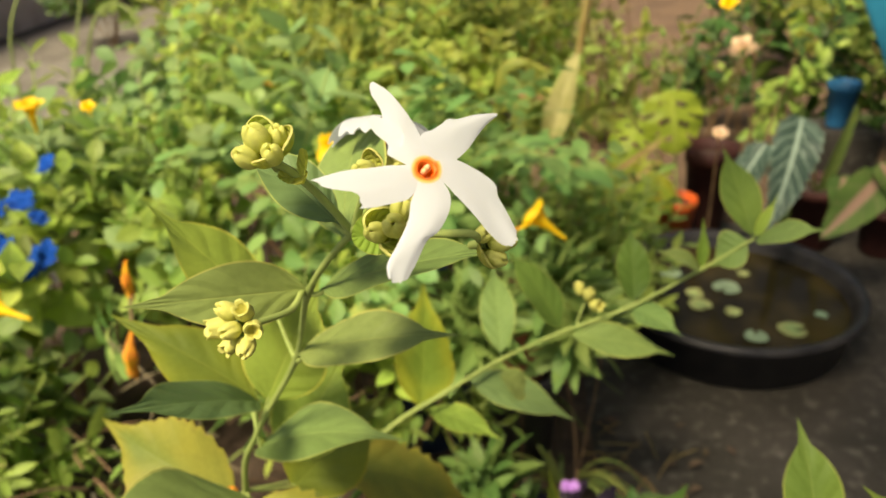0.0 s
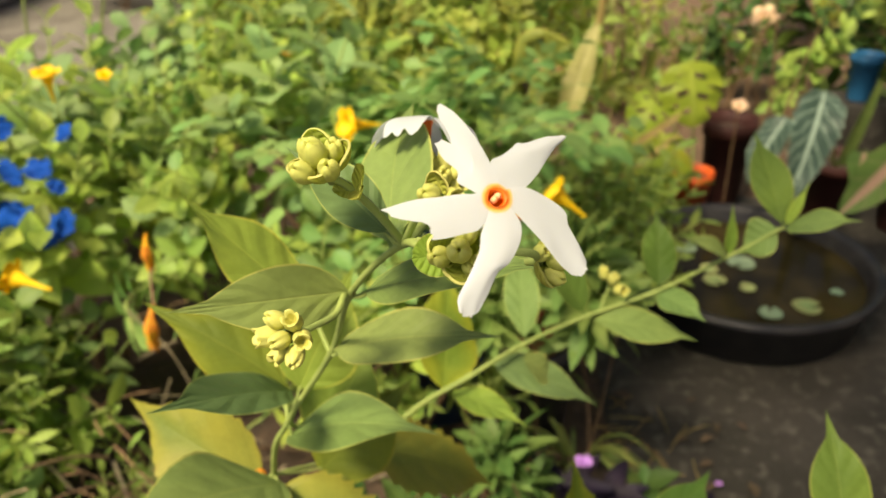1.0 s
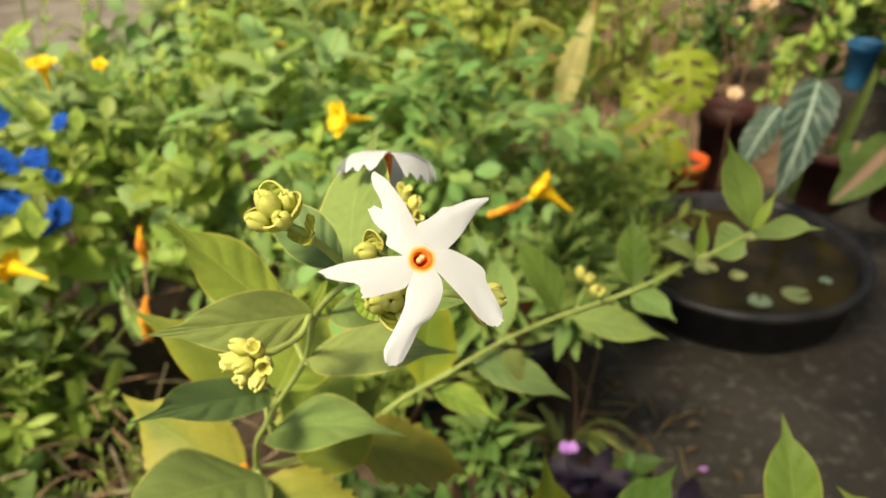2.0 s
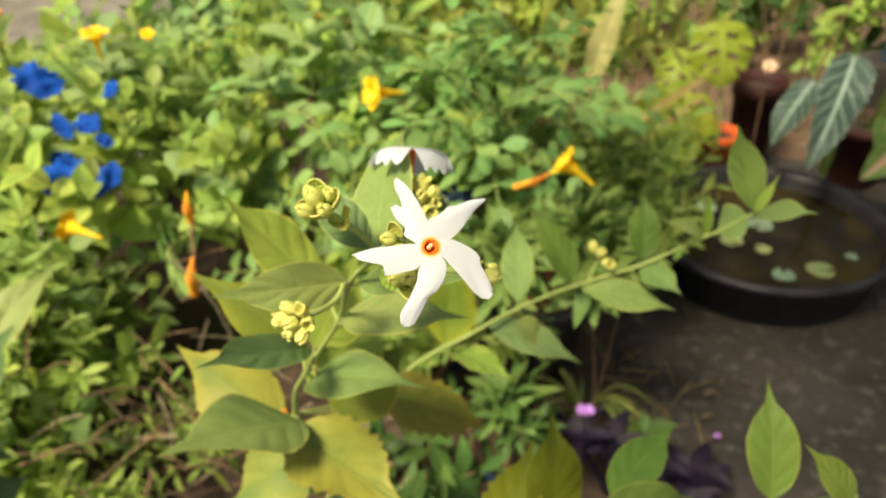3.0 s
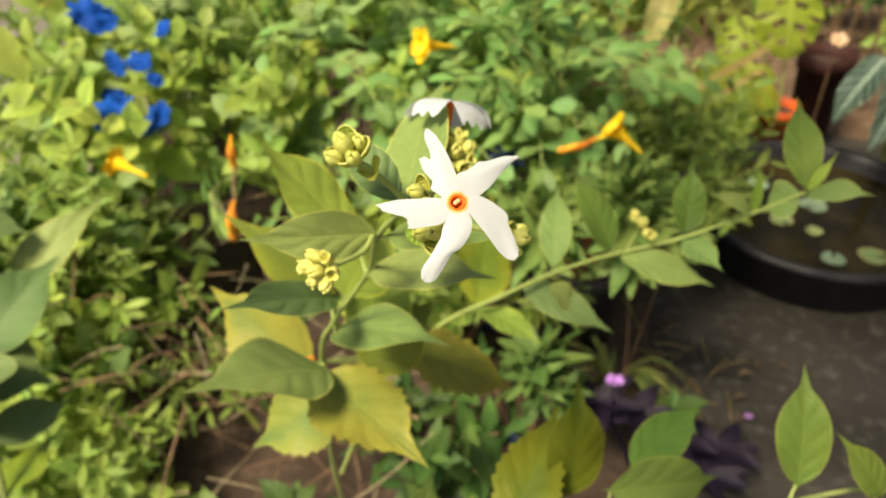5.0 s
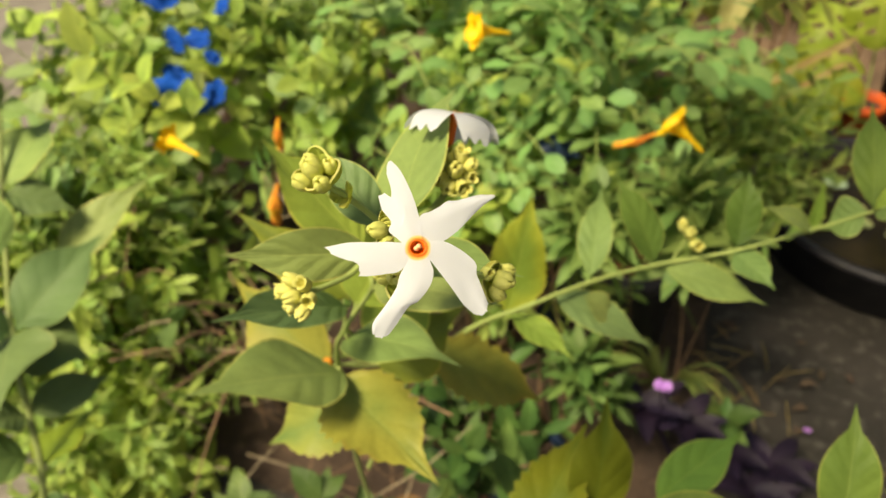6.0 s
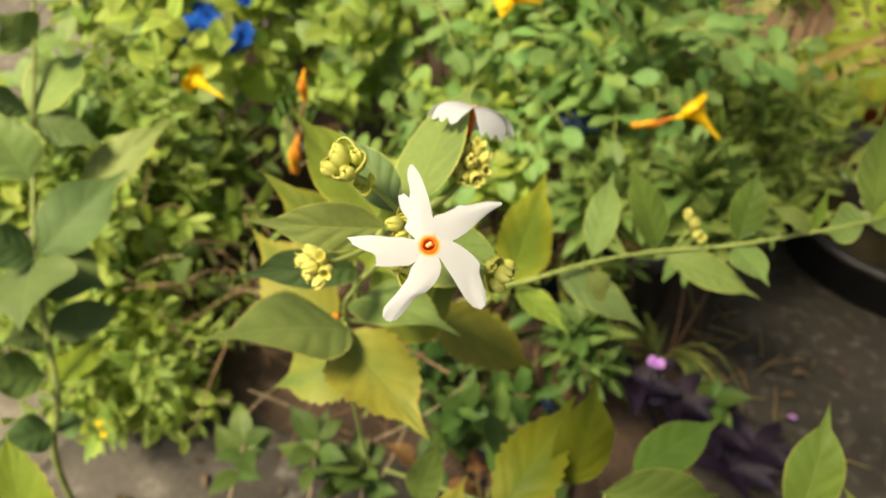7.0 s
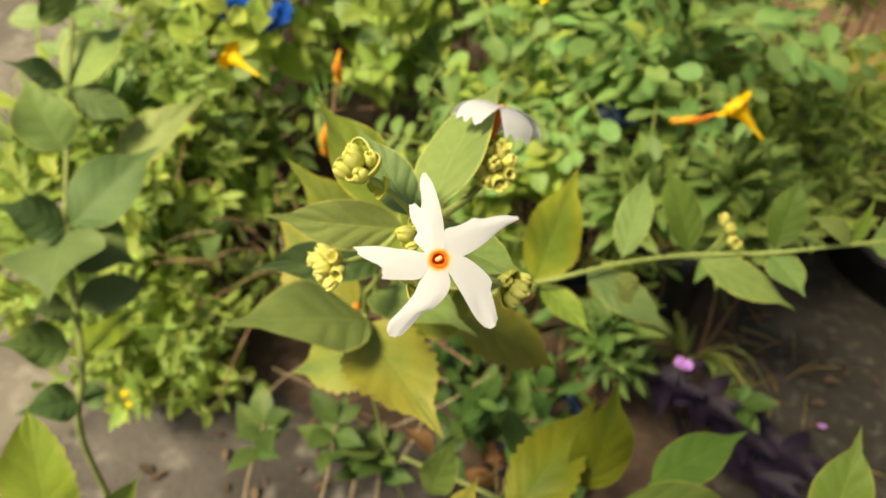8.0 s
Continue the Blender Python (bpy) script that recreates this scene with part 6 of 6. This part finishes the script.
# ---- far reddish earth ----
def far_earth():
    bm = bmesh.new()
    nx, ny = 50, 40
    g = [[bm.verts.new((-1.2 + 4.6 * i / nx + 0.1 * noise.noise(Vector((i * 0.4, j * 0.4, 2))), 1.75 + 5.1 * j / ny + 0.1 * noise.noise(Vector((i * 0.4, j * 0.4, 9))), -0.02 if i in (0, nx) or j in (0, ny) else 0.03 + 0.03 * noise.noise(Vector((i * 0.5, j * 0.5, 0))))) for i in range(nx + 1)] for j in range(ny + 1)]
    for j in range(ny):
        for i in range(nx):
            bm.faces.new((g[j][i], g[j][i + 1], g[j + 1][i + 1], g[j + 1][i]))
    return tagged(part("far_earth", bm, M_EARTH, None), "bare reddish-brown earth behind the pots", "soil", kind="structure")


M_EARTH = ground_material("reddish_earth", ((0.14, 0.088, 0.050), (0.085, 0.053, 0.032), (0.19, 0.13, 0.08), (0.05, 0.033, 0.02)), 5.0, 0.95, 0.02)
far_earth()

withered_flower((-0.326, 0.60, 0.545), (-0.329, 0.60, 0.505), 0.005, "withered orange flower hanging among leaves")
tagged(add_mesh("dry_stalk", stem_mesh("dry_stalk", [(-0.329, 0.60, 0.508), (-0.318, 0.572, 0.512), (-0.305, 0.541, 0.503)], 0.0016, 0.0013, M_TWIG, 6, 4)), "thin brown dried flower stalk", "stalk")
withered_flower((0.050, 0.683, 0.528), (0.010, 0.677, 0.512), 0.0042, "withered orange flower tube lying on leaves")
trumpet((-0.290, 0.985, 0.620), (-0.8, -0.3, 0.4), 0.9, M_YPETAL, M_OPETAL, "pale faded trumpet flower on the shrub")
trumpet((-0.50, 0.93, 0.605), (0.2, -0.5, 0.8), 0.6, M_YPETAL, M_YPETAL, "small yellow bud on the shrub")
trumpet((-0.665, 0.620, 0.313), (0.1, -0.6, 0.7), 0.8, M_YPETAL, M_YPETAL, "small yellow flower among the leaves")
trumpet((-0.535, 0.36, 0.115), (0.2, -0.5, 0.8), 0.7, M_YPETAL, M_YPETAL, "small yellow flower fallen on the low plant")


# ---- invented tree behind the camera, added only to shade the right side ----
def shade_blocker():
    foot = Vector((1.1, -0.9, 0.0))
    ob = thing("shade_blocker", "added tree, never in view, whose airy crown shades the yard", "tree", at=foot)
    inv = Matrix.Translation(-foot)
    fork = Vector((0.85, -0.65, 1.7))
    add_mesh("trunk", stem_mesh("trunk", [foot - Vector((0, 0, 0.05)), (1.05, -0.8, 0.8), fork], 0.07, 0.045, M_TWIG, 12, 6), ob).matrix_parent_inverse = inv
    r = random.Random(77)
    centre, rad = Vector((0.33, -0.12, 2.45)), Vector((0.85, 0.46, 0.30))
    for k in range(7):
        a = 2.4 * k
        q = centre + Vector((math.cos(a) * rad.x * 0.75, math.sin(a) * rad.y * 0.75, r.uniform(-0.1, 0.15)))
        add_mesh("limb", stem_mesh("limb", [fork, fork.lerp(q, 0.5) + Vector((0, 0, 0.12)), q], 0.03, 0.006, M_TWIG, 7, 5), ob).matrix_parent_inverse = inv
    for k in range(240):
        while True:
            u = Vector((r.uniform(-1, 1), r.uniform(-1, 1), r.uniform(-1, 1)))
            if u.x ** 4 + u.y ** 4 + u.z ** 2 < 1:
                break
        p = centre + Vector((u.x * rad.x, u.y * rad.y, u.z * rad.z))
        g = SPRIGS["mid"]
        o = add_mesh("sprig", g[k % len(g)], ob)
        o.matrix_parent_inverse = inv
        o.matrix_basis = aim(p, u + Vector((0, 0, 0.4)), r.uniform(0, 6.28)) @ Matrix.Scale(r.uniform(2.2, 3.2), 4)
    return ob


shade_blocker()


# ---- arching strap leaves and litter ----
def strap_clump(x, y, z, n, length, seed, label):
    r = random.Random(seed)
    ob = thing("strap_clump", label, "grass", "strap clumps", at=(x, y, z))
    for k in range(n):
        a = r.uniform(0, 6.28)
        ln = length * r.uniform(0.6, 1.1)
        d = Vector((math.cos(a), math.sin(a), 0))
        line = spline([(0, 0, -0.01), d * ln * 0.15 + Vector((0, 0, ln * 0.5)), d * ln * 0.45 + Vector((0, 0, ln * 0.72)), d * ln * 0.85 + Vector((0, 0, ln * r.uniform(0.35, 0.7)))], 4)
        side = Vector((-d.y, d.x, 0))
        w = r.uniform(0.003, 0.0055)
        b = Mesher()
        pts, uvs = [], []
        m = len(line)
        for i, q in enumerate(line):
            f = i / (m - 1)
            ww = w * (1 - f ** 3) + 0.0002
            pts += [q - side * ww, q - Vector((0, 0, ww * 0.4)), q + side * ww]
            uvs += [(0, f), (0.5, f), (1, f)]
        b.grid(pts, uvs, m, 3)
        add_mesh("blade", b.mesh("blade", M_STRAP), ob)
    return ob


strap_clump(0.10, 0.98, 0.0, 12, 0.17, 1, "clump of thin arching green strap leaves by the tub")
strap_clump(0.12, 0.80, 0.0, 22, 0.15, 2, "low clump of thin dull green blades on the concrete")


def litter():
    r = random.Random(12)
    for k in range(70):
        if k < 20:
            x, y, z = r.uniform(0.08, 0.42), r.uniform(0.72, 1.0), 0.006
        else:
            x, y, z = r.uniform(-0.5, 0.05), r.uniform(0.28, 0.46), 0.014
        a, ln = r.uniform(0, 6.28), r.uniform(0.012, 0.034)
        b = Mesher()
        leaf_into(b, (0, 0, 0.001), Vector((math.cos(a) * ln, math.sin(a) * ln, r.uniform(0.0, 0.006))), ln * r.uniform(0.25, 0.5), (0, 0, 1), arch=r.uniform(0.05, 0.25), fold=r.uniform(0.1, 0.5), rows=7, cols=5, petiole=0.0, thick=0.0003)
        ob = add_mesh("dry_leaf", b.mesh("dry_leaf", M_LITTER))
        ob.location = (x, y, z)
        tagged(ob, "small curled brown dry leaf on the concrete", "leaf", "dry leaves on the ground")


M_LITTER = leaf_material("brown_litter", (0.12, 0.085, 0.055), (0.07, 0.05, 0.033), (0.17, 0.125, 0.08), None, None, 6.0, 0.4, 0.8, 0.1, 0.3)
litter()

trumpet((0.574, 1.626, 0.301), (-0.1, -0.5, 0.85), 1.1, M_CREAM, M_CREAM, "pale peach bud among the pots")
trumpet((0.718, 2.1, 0.514), (-0.2, -0.6, 0.6), 1.5, M_YPETAL, M_YPETAL, "yellow flower on the far hedge")
trumpet((0.806, 2.19, 0.368), (-0.3, -0.6, 0.6), 2.3, M_CREAM, M_CREAM, "pale cream flower on the hedge")

tagged(add_mesh("bare_stem", stem_mesh("bare_stem", [(0.585, 1.66, -0.01), (0.580, 1.645, 0.15), (0.574, 1.63, 0.275)], 0.0025, 0.0015, M_TWIG, 7, 6)), "thin woody stem holding a pale bud", "stem", "bare stems")


def straw_bits():
    """Straws, dead blades and crumbs scattered between the plants and the tub."""
    r = random.Random(31)
    b = Mesher()
    for k in range(150):
        x, y = r.gauss(0.19, 0.07), r.gauss(0.80, 0.09)
        z = 0.007
        if k > 90:
            x, y = r.uniform(-0.12, 0.10), r.uniform(0.48, 0.66)
            z = 0.075 if x < 0.0 else 0.012
        a, ln = r.uniform(0, 6.28), r.uniform(0.015, 0.075)
        d = Vector((math.cos(a), math.sin(a), r.uniform(-0.02, 0.12)))
        q = Vector((x, y, z))
        b.tube([q, q + d * ln * 0.5 + Vector((0, 0, 0.003)), q + d * ln], [0.0006, 0.0009, 0.0004], 4)
    ob = add_mesh("straw", b.mesh("straw", M_DRY))
    return tagged(ob, "scattered dry straws and dead blades on the ground", "straw", kind="stuff")


straw_bits()


def dead_leaves():
    r = random.Random(41)
    for k in range(46):
        x, y = r.uniform(-0.16, 0.03), r.uniform(0.46, 0.62)
        a, ln = r.uniform(0, 6.28), r.uniform(0.025, 0.055)
        b = Mesher()
        leaf_into(b, (0, 0, 0.002), Vector((math.cos(a) * ln, math.sin(a) * ln, r.uniform(0.002, 0.016))), ln * r.uniform(0.35, 0.6), (0, 0, 1), arch=r.uniform(0.1, 0.3), fold=r.uniform(0.1, 0.5), rows=7, cols=5, petiole=0.0, thick=0.0003)
        ob = add_mesh("dry_leaf", b.mesh("dry_leaf", M_DEAD))
        ob.location = (x, y, 0.06 if x < 0.0 else 0.035)
        tagged(ob, "curled rust-brown dead leaf below the jasmine", "leaf", "dead leaves below the jasmine")


M_DEAD = leaf_material("rust_dead_leaf", (0.30, 0.16, 0.06), (0.17, 0.09, 0.04), (0.36, 0.24, 0.11), None, None, 6.0, 0.4, 0.8, 0.15, 0.3)
dead_leaves()


torn_plastic((-0.058, 0.78, 0.440), 0.040, 21, M_NAVY, "dark blue plastic scrap among the leaves")
